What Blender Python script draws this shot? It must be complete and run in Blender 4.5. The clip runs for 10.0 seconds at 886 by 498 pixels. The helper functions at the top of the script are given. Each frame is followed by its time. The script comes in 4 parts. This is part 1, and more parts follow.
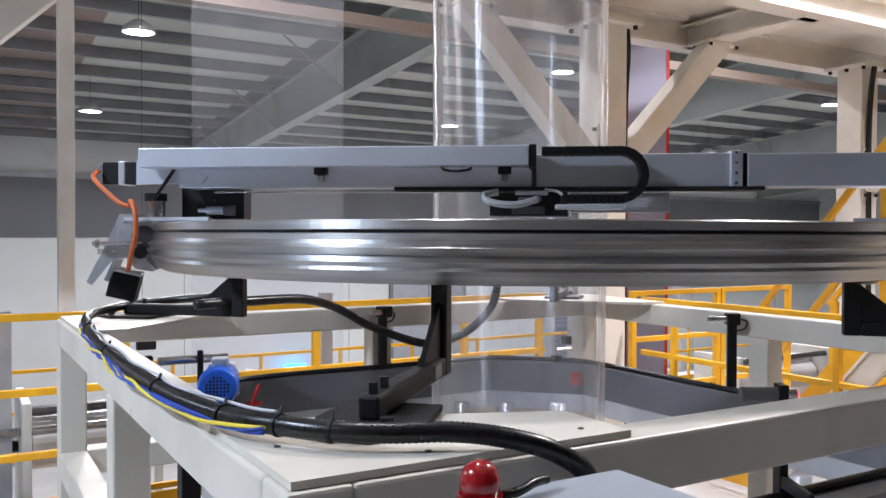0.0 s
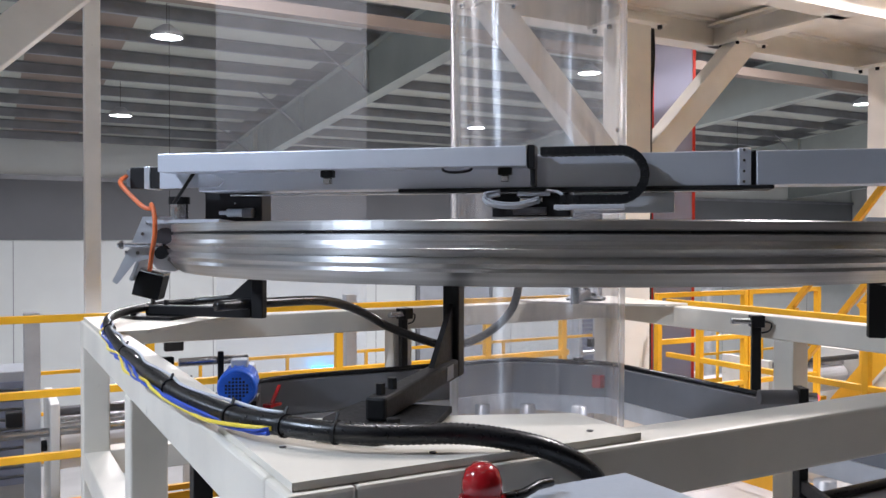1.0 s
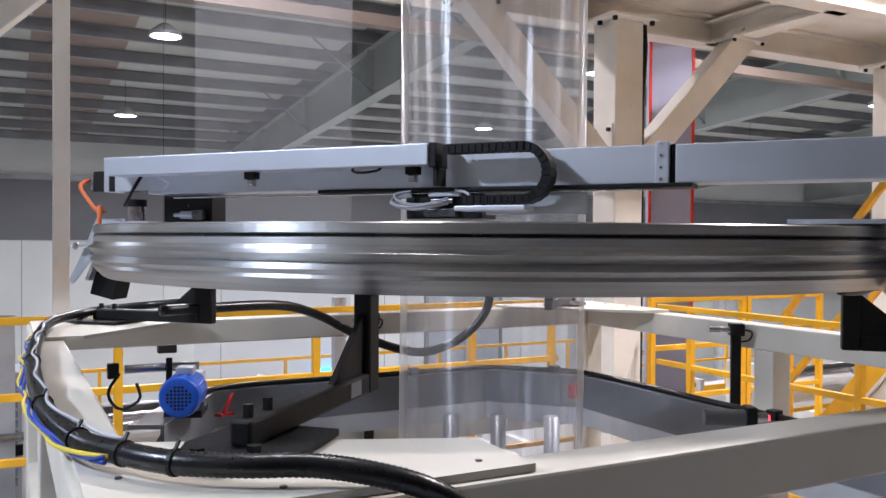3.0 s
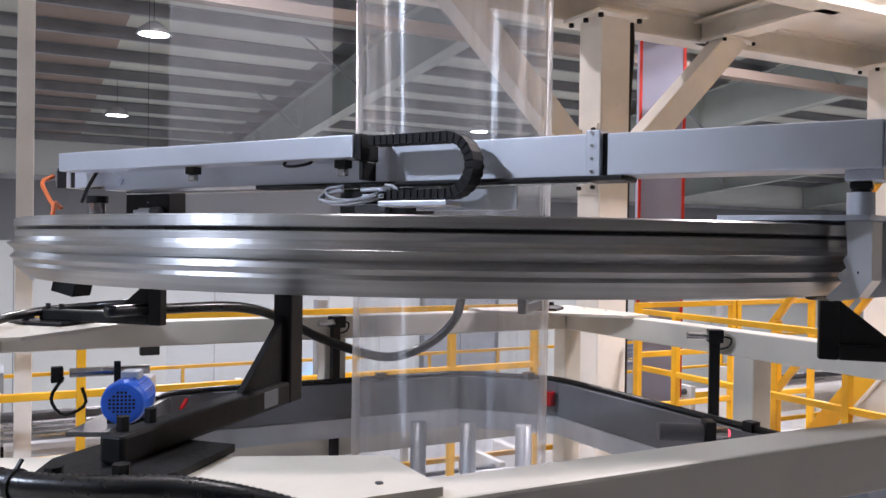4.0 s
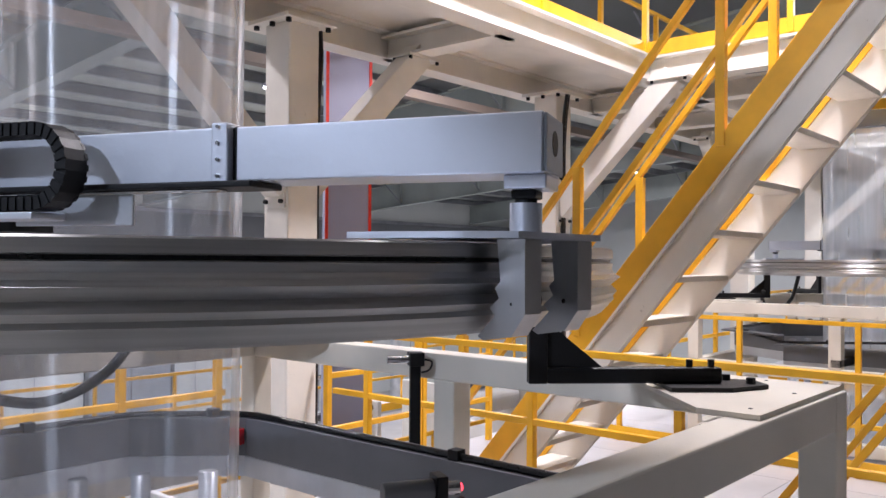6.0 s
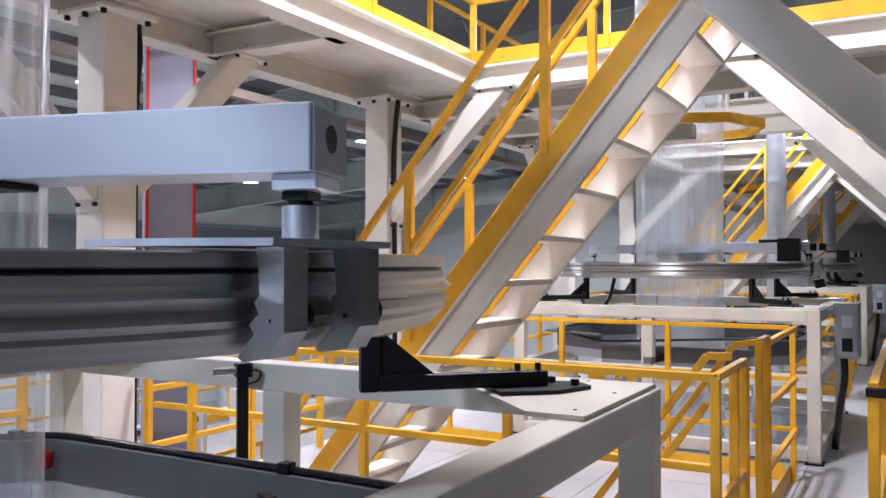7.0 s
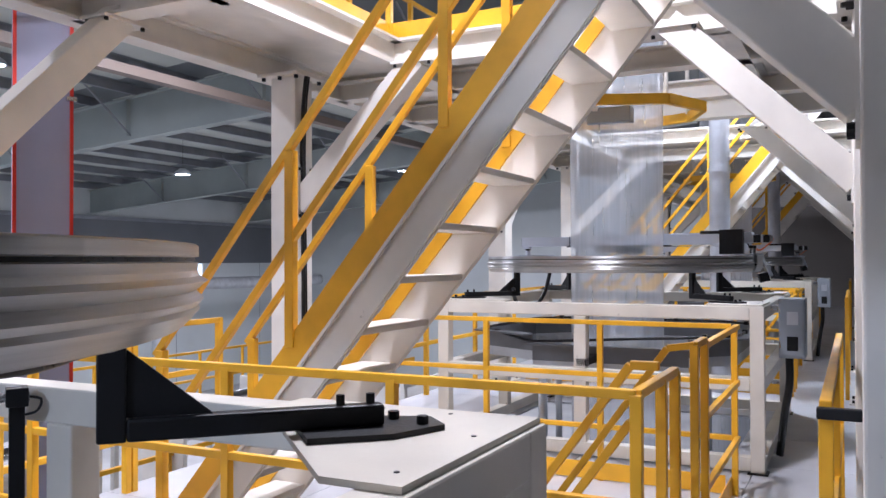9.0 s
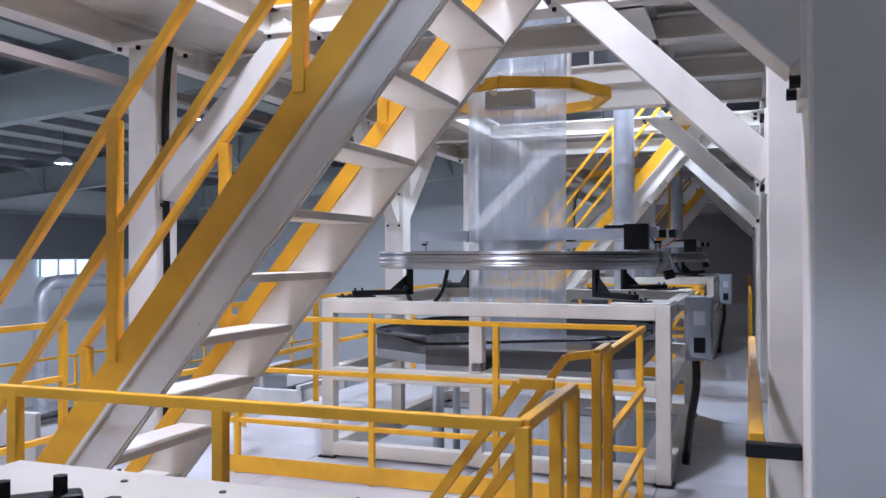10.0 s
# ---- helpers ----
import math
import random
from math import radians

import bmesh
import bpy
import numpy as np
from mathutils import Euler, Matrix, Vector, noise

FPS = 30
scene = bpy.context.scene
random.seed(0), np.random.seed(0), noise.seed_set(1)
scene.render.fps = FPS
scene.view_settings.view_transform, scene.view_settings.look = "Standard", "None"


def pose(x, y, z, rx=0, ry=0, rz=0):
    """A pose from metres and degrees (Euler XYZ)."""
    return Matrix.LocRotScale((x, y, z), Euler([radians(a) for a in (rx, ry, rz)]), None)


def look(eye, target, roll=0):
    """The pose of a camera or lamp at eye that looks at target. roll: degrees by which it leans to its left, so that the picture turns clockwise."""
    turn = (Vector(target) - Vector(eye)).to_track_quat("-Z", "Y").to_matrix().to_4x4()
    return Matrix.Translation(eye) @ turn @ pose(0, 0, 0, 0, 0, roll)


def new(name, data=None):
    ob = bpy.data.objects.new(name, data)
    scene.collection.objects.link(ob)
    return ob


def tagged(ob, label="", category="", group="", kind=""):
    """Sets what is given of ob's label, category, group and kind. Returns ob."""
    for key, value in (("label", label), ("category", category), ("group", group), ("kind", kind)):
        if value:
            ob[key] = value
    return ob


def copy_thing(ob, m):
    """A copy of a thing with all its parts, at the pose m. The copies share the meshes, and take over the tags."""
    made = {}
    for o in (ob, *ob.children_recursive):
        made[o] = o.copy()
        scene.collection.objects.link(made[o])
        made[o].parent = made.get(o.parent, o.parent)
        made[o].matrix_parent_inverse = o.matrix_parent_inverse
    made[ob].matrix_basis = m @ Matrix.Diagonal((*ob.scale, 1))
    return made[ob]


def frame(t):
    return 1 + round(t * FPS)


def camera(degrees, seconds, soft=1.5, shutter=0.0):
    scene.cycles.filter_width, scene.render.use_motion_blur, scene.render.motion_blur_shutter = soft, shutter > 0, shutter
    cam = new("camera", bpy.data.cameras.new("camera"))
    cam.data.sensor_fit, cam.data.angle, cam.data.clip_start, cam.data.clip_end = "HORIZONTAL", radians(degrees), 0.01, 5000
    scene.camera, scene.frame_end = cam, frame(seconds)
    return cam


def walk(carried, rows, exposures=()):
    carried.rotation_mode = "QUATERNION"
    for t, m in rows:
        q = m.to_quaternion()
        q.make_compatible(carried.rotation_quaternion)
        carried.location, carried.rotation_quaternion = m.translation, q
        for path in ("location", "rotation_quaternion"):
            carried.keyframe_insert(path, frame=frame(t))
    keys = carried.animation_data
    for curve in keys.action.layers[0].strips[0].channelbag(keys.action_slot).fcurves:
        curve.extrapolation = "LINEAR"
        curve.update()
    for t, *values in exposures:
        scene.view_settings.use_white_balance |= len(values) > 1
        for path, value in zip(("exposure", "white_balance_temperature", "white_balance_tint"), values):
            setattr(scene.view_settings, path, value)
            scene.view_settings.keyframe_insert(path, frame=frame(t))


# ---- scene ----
cam = camera(55.7, 10.0)
PATH = [
    (0, (0.398, 0.263, 1.563), (1.418, 1.982, 1.53), 0.2),
    (0.5, (0.415, 0.261, 1.561), (1.414, 1.993, 1.531), 0.0),
    (1, (0.433, 0.253, 1.56), (1.396, 2.006, 1.532), 0.1),
    (1.5, (0.459, 0.256, 1.562), (1.408, 2.016, 1.532), 0.2),
    (2, (0.512, 0.255, 1.569), (1.452, 2.02, 1.537), 0.2),
    (2.5, (0.609, 0.271, 1.569), (1.543, 2.039, 1.54), 0.2),
    (4, (0.89, 0.358, 1.551), (1.818, 2.13, 1.536), 0.8),
    (4.5, (1.001, 0.425, 1.55), (2.07, 2.115, 1.547), 0.7),
    (5, (1.05, 0.48, 1.552), (2.272, 2.064, 1.555), 0.8),
    (5.5, (1.073, 0.586, 1.555), (2.429, 2.056, 1.573), 0.6),
    (6, (1.05, 0.643, 1.57), (2.564, 1.95, 1.597), 0.4),
    (6.2, (1.039, 0.669, 1.572), (2.622, 1.891, 1.604), 0.3),
    (7.3, (1.124, 0.662, 1.58), (2.886, 1.608, 1.617), 0.0),
    (7.5, (1.17, 0.662, 1.576), (2.935, 1.601, 1.613), 0.0),
    (8, (1.346, 0.688, 1.564), (3.128, 1.596, 1.599), 0.1),
    (8.5, (1.56, 0.712, 1.571), (3.348, 1.608, 1.602), 0.1),
    (9, (1.819, 0.717, 1.569), (3.614, 1.598, 1.595), -0.2),
    (9.5, (2.124, 0.731, 1.576), (3.94, 1.568, 1.591), -0.3),
    (10, (2.47, 0.817, 1.564), (4.349, 1.501, 1.58), -0.1),
]
walk(cam, [(t, look(eye, target, roll)) for t, eye, target, roll in PATH],
     [(0, 0.0, 6450, 10), (3.5, 0.0, 6450, 13), (5, -0.07, 6650, 15), (6, -0.14, 6300, 14), (7.5, -0.16, 5900, 13), (8.5, -0.2, 5800, 13), (9.5, -0.26, 5550, 13), (10, -0.44, 5350, 13)])

# ---- light ----
world = bpy.data.worlds.new("hall_world")
scene.world = world
world.use_nodes = True
world.node_tree.nodes["Background"].inputs[0].default_value = (0.75, 0.82, 0.9, 1)
world.node_tree.nodes["Background"].inputs[1].default_value = 0.3


CX, CY = 2.14, 2.68          # centre of the first machine
RX, RY, RZ = 2.125, 2.640, 0.009   # axis of its guide ring, and the ring's lift
PITCH = 7.52                 # from machine to machine


def roof_z(y):
    return 4.15 + 0.09 * (24 - y) if y > 1 else 4.15 + 0.09 * (22 + y)


# Lamps from (-2.6, 2.35, 4.4) on are added to brighten machines and hall.
LAMPS = [(2.61, 11.9, 4.23), (2.785, 17.5, 3.9), (10.5, 17.0, 4.1), (10.3, 12.6, 4.6), (18.24, 16.24, 3.79), (18.0, 12.4, 4.6),
         (-5.5, 12.6, 4.6), (26.0, 14.0, 4.5), (-2.6, 2.35, 4.4), (1.3, 3.0, 5.4), (5.4, 2.4, 5.4), (13.1, 0.3, 4.6), (2.6, 7.6, 5.2), (10.2, 7.6, 5.2),
         (11.9, 2.2, 4.7), (21.0, 1.2, 5.3), (27.0, 6.5, 4.9)]

# ---- materials ----


def mat(name, col, rough=0.5, metal=0.0, var=0.08, scale=6.0, bump=0.02, fine=120.0, spec=0.5, streak=None, vary=0.0, emit=None, coat=0.0, aniso=0.0, wear=0.0):
    """Paint, plastic or metal with two scales of variation."""
    m = bpy.data.materials.new(name)
    m.use_nodes = True
    nt = m.node_tree
    n, l = nt.nodes, nt.links
    b = n["Principled BSDF"]
    b.inputs["Metallic"].default_value = metal
    b.inputs["Specular IOR Level"].default_value = spec
    b.inputs["Coat Weight"].default_value = coat
    tc = n.new("ShaderNodeTexCoord")
    mp = n.new("ShaderNodeMapping")
    l.new(tc.outputs["Object"], mp.inputs[0])
    if streak:
        mp.inputs["Scale"].default_value = streak
    big = n.new("ShaderNodeTexNoise")
    big.inputs["Scale"].default_value = scale
    big.inputs["Detail"].default_value = 5
    small = n.new("ShaderNodeTexNoise")
    small.inputs["Scale"].default_value = fine
    small.inputs["Detail"].default_value = 3
    l.new(mp.outputs[0], big.inputs["Vector"])
    l.new(mp.outputs[0], small.inputs["Vector"])
    ramp = n.new("ShaderNodeValToRGB")
    lo = [max(0, c * (1 - var * 1.6)) for c in col]
    hi = [min(1, c * (1 + var)) for c in col]
    ramp.color_ramp.elements[0].color = (*lo, 1)
    ramp.color_ramp.elements[0].position = 0.3
    ramp.color_ramp.elements[1].color = (*hi, 1)
    ramp.color_ramp.elements[1].position = 0.65
    l.new(big.outputs["Fac"], ramp.inputs[0])
    out = ramp.outputs[0]
    if vary:
        oi = n.new("ShaderNodeObjectInfo")
        hsv = n.new("ShaderNodeHueSaturation")
        mr = n.new("ShaderNodeMapRange")
        mr.inputs["To Min"].default_value, mr.inputs["To Max"].default_value = 1 - vary, 1 + vary
        l.new(oi.outputs["Random"], mr.inputs["Value"])
        l.new(mr.outputs[0], hsv.inputs["Value"])
        l.new(out, hsv.inputs["Color"])
        out = hsv.outputs[0]
    if wear:
        chips = n.new("ShaderNodeTexNoise")
        chips.inputs["Scale"].default_value = 11
        chips.inputs["Detail"].default_value = 9
        chips.inputs["Roughness"].default_value = 0.72
        l.new(tc.outputs["Object"], chips.inputs["Vector"])
        cr = n.new("ShaderNodeMapRange")
        cr.inputs["From Min"].default_value, cr.inputs["From Max"].default_value = 0.66, 0.72
        cr.inputs["To Min"].default_value, cr.inputs["To Max"].default_value = 0.0, wear
        l.new(chips.outputs["Fac"], cr.inputs["Value"])
        mx = n.new("ShaderNodeMix")
        mx.data_type = "RGBA"
        l.new(cr.outputs[0], mx.inputs[0])
        l.new(out, mx.inputs[6])
        mx.inputs[7].default_value = (0.16, 0.13, 0.1, 1)
        out = mx.outputs[2]
    l.new(out, b.inputs["Base Color"])
    rr = n.new("ShaderNodeMapRange")
    rr.inputs["To Min"].default_value, rr.inputs["To Max"].default_value = max(0.03, rough - 0.1), min(1, rough + 0.1)
    l.new(small.outputs["Fac"], rr.inputs["Value"])
    l.new(rr.outputs[0], b.inputs["Roughness"])
    if bump:
        bp = n.new("ShaderNodeBump")
        bp.inputs["Strength"].default_value = bump * 5
        bp.inputs["Distance"].default_value = 0.002
        l.new(small.outputs["Fac"], bp.inputs["Height"])
        l.new(bp.outputs[0], b.inputs["Normal"])
    if aniso:
        tg = n.new("ShaderNodeTangent")
        tg.direction_type, tg.axis = "RADIAL", "Z"
        l.new(tg.outputs[0], b.inputs["Tangent"])
        b.inputs["Anisotropic"].default_value = aniso
        b.inputs["Anisotropic Rotation"].default_value = 0.25
    if emit:
        b.inputs["Emission Color"].default_value = (*emit[0], 1)
        b.inputs["Emission Strength"].default_value = emit[1]
    return m


def film_mat(name, haze, gloss_rough, tint=(0.97, 0.98, 1.0), rim=0.5, gloss=0.085, streaks=0.85):
    """Clear thin plastic film: mostly see-through, glossy, slightly hazy."""
    m = bpy.data.materials.new(name)
    m.use_nodes = True
    nt = m.node_tree
    n, l = nt.nodes, nt.links
    n.clear()
    out = n.new("ShaderNodeOutputMaterial")
    tr = n.new("ShaderNodeBsdfTransparent")
    tr.inputs[0].default_value = (*tint, 1)
    df = n.new("ShaderNodeBsdfTranslucent")
    df.inputs[0].default_value = (0.85, 0.88, 0.93, 1)
    d2 = n.new("ShaderNodeBsdfDiffuse")
    d2.inputs[0].default_value = (0.85, 0.88, 0.93, 1)
    gl = n.new("ShaderNodeBsdfAnisotropic")
    gl.inputs["Roughness"].default_value = gloss_rough
    gl.inputs["Anisotropy"].default_value = 0.72
    gl.inputs["Rotation"].default_value = 0.0
    tg = n.new("ShaderNodeTangent")
    tg.direction_type, tg.axis = "RADIAL", "Z"
    l.new(tg.outputs[0], gl.inputs["Tangent"])
    tc = n.new("ShaderNodeTexCoord")
    mp = n.new("ShaderNodeMapping")
    mp.inputs["Scale"].default_value = (9, 9, 0.6)
    ns = n.new("ShaderNodeTexNoise")
    ns.inputs["Scale"].default_value = 3
    l.new(tc.outputs["Object"], mp.inputs[0])
    l.new(mp.outputs[0], ns.inputs["Vector"])
    mr = n.new("ShaderNodeMapRange")
    mr.inputs["From Min"].default_value, mr.inputs["From Max"].default_value = 0.3, 0.75
    mr.inputs["To Min"].default_value, mr.inputs["To Max"].default_value = haze * (1 - streaks), haze * (1 + streaks)
    l.new(ns.outputs["Fac"], mr.inputs["Value"])
    hz = n.new("ShaderNodeMixShader")
    hz.inputs[0].default_value = 0.5
    l.new(df.outputs[0], hz.inputs[1])
    l.new(d2.outputs[0], hz.inputs[2])
    m1 = n.new("ShaderNodeMixShader")
    l.new(mr.outputs[0], m1.inputs[0])
    l.new(tr.outputs[0], m1.inputs[1])
    l.new(hz.outputs[0], m1.inputs[2])
    lw = n.new("ShaderNodeLayerWeight")
    lw.inputs["Blend"].default_value = 0.5
    pw = n.new("ShaderNodeMath")
    pw.operation = "POWER"
    pw.inputs[1].default_value = 3.0
    l.new(lw.outputs["Facing"], pw.inputs[0])
    ma = n.new("ShaderNodeMath")
    ma.operation = "MULTIPLY_ADD"
    ma.inputs[1].default_value, ma.inputs[2].default_value = rim, gloss
    l.new(pw.outputs[0], ma.inputs[0])
    bp = n.new("ShaderNodeBump")
    bp.inputs["Strength"].default_value = 0.12
    bp.inputs["Distance"].default_value = 0.01
    l.new(ns.outputs["Fac"], bp.inputs["Height"])
    l.new(bp.outputs[0], gl.inputs["Normal"])
    m2 = n.new("ShaderNodeMixShader")
    l.new(ma.outputs[0], m2.inputs[0])
    l.new(m1.outputs[0], m2.inputs[1])
    l.new(gl.outputs[0], m2.inputs[2])
    l.new(m2.outputs[0], out.inputs[0])
    return m


CREAM = mat("cream_paint", (0.78, 0.742, 0.675), 0.45, scale=2.5, var=0.07, wear=0.4)
WHITE = mat("white_paint", (0.79, 0.775, 0.735), 0.42, scale=3, var=0.07, wear=0.55)
FRAMEPAINT = mat("warm_white_frame_paint", (0.69, 0.645, 0.56), 0.42, scale=3, var=0.07, wear=0.55)
YELLOW = mat("yellow_paint", (0.83, 0.43, 0.015), 0.42, scale=4, var=0.1, wear=0.35)
BLACK = mat("black_powder_coat", (0.007, 0.007, 0.008), 0.5, scale=8, var=0.2, spec=0.3)
RUBBER = mat("black_rubber", (0.006, 0.006, 0.007), 0.3, scale=10, var=0.2)
GREYSHEET = mat("grey_sheet", (0.16, 0.165, 0.18), 0.4, scale=3, var=0.12)
LIGHTSHEET = mat("zinc_sheet", (0.55, 0.57, 0.6), 0.35, metal=0.5, scale=4, var=0.1)
ALU = mat("brushed_aluminium", (0.55, 0.545, 0.54), 0.38, metal=1.0, scale=2, var=0.1, fine=30, bump=0, streak=(1, 1, 60), aniso=0.9)
ANOD = mat("anodised_aluminium", (0.68, 0.71, 0.78), 0.4, metal=0.7, scale=2, var=0.05, fine=90)
STEEL = mat("bright_steel", (0.55, 0.55, 0.56), 0.24, metal=1.0, scale=6, var=0.12)
JAW = mat("machined_clamp_aluminium", (0.5, 0.5, 0.51), 0.36, metal=0.9, scale=5, var=0.15)
DARKSTEEL = mat("dark_steel_roller", (0.12, 0.12, 0.13), 0.35, metal=0.7, scale=6, var=0.15)
BLUE = mat("blue_enamel", (0.008, 0.09, 0.5), 0.35, scale=8, var=0.12)
ORANGE = mat("orange_cable", (0.62, 0.13, 0.03), 0.45, scale=8)
BLUECABLE = mat("blue_cable", (0.02, 0.07, 0.45), 0.45)
YELLOWCABLE = mat("yellow_cable", (0.8, 0.62, 0.05), 0.45)
GREYCABLE = mat("grey_cable", (0.5, 0.51, 0.55), 0.45)
RED = mat("red_plastic", (0.35, 0.008, 0.012), 0.15, coat=0.5)
REDPAINT = mat("red_paint", (0.6, 0.03, 0.015), 0.4)
PURPLE = mat("lilac_grey_panel", (0.33, 0.34, 0.46), 0.5, scale=1.5, var=0.06)
GREYBOX = mat("grey_cabinet_paint", (0.33, 0.36, 0.4), 0.45, scale=3, var=0.06)
ROOFSHEET = mat("roof_sheet", (0.13, 0.145, 0.155), 0.6, scale=0.5, var=0.12)
SKYLIGHT = mat("pale_roof_panel", (0.46, 0.49, 0.45), 0.55, scale=0.6, var=0.08)
BROWNPANEL = mat("brown_roof_panel", (0.25, 0.2, 0.17), 0.6, scale=0.6, var=0.1)
PURLIN = mat("galvanised_purlin", (0.25, 0.265, 0.29), 0.45, metal=0.3, scale=2, var=0.12)
RAFTER = mat("grey_green_rafter_paint", (0.33, 0.37, 0.36), 0.5, scale=1, var=0.08)
WALL = mat("pale_wall_panel", (0.62, 0.66, 0.66), 0.6, scale=0.5, var=0.05)
WALLDARK = mat("dark_wall_panel", (0.14, 0.15, 0.165), 0.6, scale=0.5, var=0.08)
FLOOR = mat("white_floor_plate", (0.54, 0.54, 0.56), 0.4, scale=1.5, var=0.08, vary=0.05)
TAUPE = mat("taupe_wall_panel", (0.22, 0.2, 0.185), 0.6, scale=0.5, var=0.06)
CONCRETE = mat("grey_concrete", (0.5, 0.5, 0.5), 0.6, scale=0.8, var=0.1)
ROLL = mat("white_film_roll", (0.82, 0.83, 0.85), 0.3, scale=2, var=0.04)
BLUELOUVRE = mat("blue_grey_louvre", (0.16, 0.19, 0.27), 0.5)
LAMPGLOW = mat("lamp_glow", (1, 1, 1), 0.5, bump=0, emit=((0.92, 0.96, 1.0), 30.0))
CYANGLOW = mat("cyan_indicator", (0.1, 0.6, 0.8), 0.5, bump=0, emit=((0.02, 0.42, 1.0), 6.0))
GREENGLOW = mat("green_indicator", (0.1, 0.8, 0.5), 0.5, bump=0, emit=((0.05, 1.0, 0.75), 1.2))
REDGLOW = mat("red_indicator", (0.8, 0.05, 0.05), 0.5, bump=0, emit=((1.0, 0.05, 0.08), 4.0))
FILM = film_mat("clear_film", 0.09, 0.29)
FILM2 = film_mat("flat_film", 0.05, 0.35, rim=0.1, gloss=0.008, streaks=0.12)
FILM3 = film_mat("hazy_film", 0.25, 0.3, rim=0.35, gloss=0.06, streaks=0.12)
WINDOWGLOW = mat("daylit_window", (0.8, 0.9, 1), 0.4, bump=0, emit=((0.8, 0.9, 1.0), 1.6))

# ---- mesh helpers ----


def part(name, bm, material, parent=None, label="", bevel=0.0, smooth=False):
    if bevel:
        bmesh.ops.bevel(bm, geom=[e for e in bm.edges if len(e.link_faces) == 2 and e.calc_face_angle(0) > 0.5], offset=bevel, segments=2, affect="EDGES", profile=0.5)
    bmesh.ops.recalc_face_normals(bm, faces=bm.faces)
    me = bpy.data.meshes.new(name)
    bm.to_mesh(me)
    bm.free()
    if smooth:
        for p in me.polygons:
            p.use_smooth = True
    me.materials.append(material)
    ob = new(name, me)
    if parent:
        ob.parent = parent
    if label:
        tagged(ob, label)
    return ob


def thing(name, label, category, group="", m=None, kind=""):
    ob = tagged(new(name), label, category, group, kind)
    if m is not None:
        ob.matrix_basis = m
    return ob


def box(lo, hi, bm=None, m=None):
    bm = bm or bmesh.new()
    c = [(a + b) / 2 for a, b in zip(lo, hi)]
    s = [abs(b - a) for a, b in zip(lo, hi)]
    mm = Matrix.LocRotScale(c, None, s)
    bmesh.ops.create_cube(bm, size=1, matrix=(m @ mm) if m else mm)
    return bm


def bar(p, q, w, h, bm=None, up=(0, 0, 1)):
    """A square bar from p to q; h along up, w across."""
    bm = bm or bmesh.new()
    p, q = Vector(p), Vector(q)
    d = (q - p)
    z = d.normalized()
    x = Vector(up).cross(z)
    if x.length < 1e-4:
        x = Vector((1, 0, 0)).cross(z)
    if x.length < 1e-4:
        x = Vector((0, 1, 0))
    x.normalize()
    y = z.cross(x)
    rot = Matrix((x, y, z)).transposed().to_4x4()
    bmesh.ops.create_cube(bm, size=1, matrix=Matrix.Translation((p + q) / 2) @ rot @ Matrix.Diagonal((w, h, d.length, 1)))
    return bm


def rod(p, q, r, bm=None, n=16, r2=None):
    bm = bm or bmesh.new()
    p, q = Vector(p), Vector(q)
    d = q - p
    rot = d.to_track_quat("Z", "Y").to_matrix().to_4x4()
    bmesh.ops.create_cone(bm, cap_ends=True, segments=n, radius1=r, radius2=r if r2 is None else r2, depth=d.length, matrix=Matrix.Translation((p + q) / 2) @ rot)
    return bm


SUB = 60


def curve_points(pts, step):
    """A smooth line through the points, cut into even steps."""
    P = [Vector(p) for p in pts]
    P = [P[0] * 2 - P[1], *P, P[-1] * 2 - P[-2]]
    fine = []
    for i in range(1, len(P) - 2):
        a, b, c, d = P[i - 1:i + 3]
        for k in range(SUB):
            t = k / SUB
            fine.append(0.5 * ((2 * b) + (c - a) * t + (2 * a - 5 * b + 4 * c - d) * t * t + (3 * b - a - 3 * c + d) * t ** 3))
    fine.append(P[-2])
    out, acc = [fine[0]], 0.0
    for a, b in zip(fine, fine[1:]):
        acc += (b - a).length
        if acc >= step:
            out.append(b)
            acc = 0.0
    out.append(fine[-1])
    return out


def pipe(pts, r, step=0.02, n=10, bm=None, ripple=0.0):
    bm = bm or bmesh.new()
    c = curve_points(pts, step)
    rings, ref = [], Vector((0.3, 0.2, 1))
    for i, p in enumerate(c):
        d = (c[min(i + 1, len(c) - 1)] - c[max(i - 1, 0)]).normalized()
        x = ref - d * ref.dot(d)
        x.normalize()
        ref = x
        y = d.cross(x)
        rr = r * (1 - ripple * (i % 2))
        rings.append([bm.verts.new(p + (x * math.cos(k * math.tau / n) + y * math.sin(k * math.tau / n)) * rr) for k in range(n)])
    for a, b in zip(rings, rings[1:]):
        for k in range(n):
            bm.faces.new((a[k], a[(k + 1) % n], b[(k + 1) % n], b[k]))
    bm.faces.new(rings[0][::-1])
    bm.faces.new(rings[-1])
    return bm


def lathe(profile, n=160, closed=True):
    bm = bmesh.new()
    rings = [[bm.verts.new((r * math.cos(k * math.tau / n), r * math.sin(k * math.tau / n), z)) for r, z in profile] for k in range(n)]
    m = len(profile)
    for k in range(n):
        a, b = rings[k], rings[(k + 1) % n]
        for j in range(m if closed else m - 1):
            bm.faces.new((a[j], a[(j + 1) % m], b[(j + 1) % m], b[j]))
    return bm


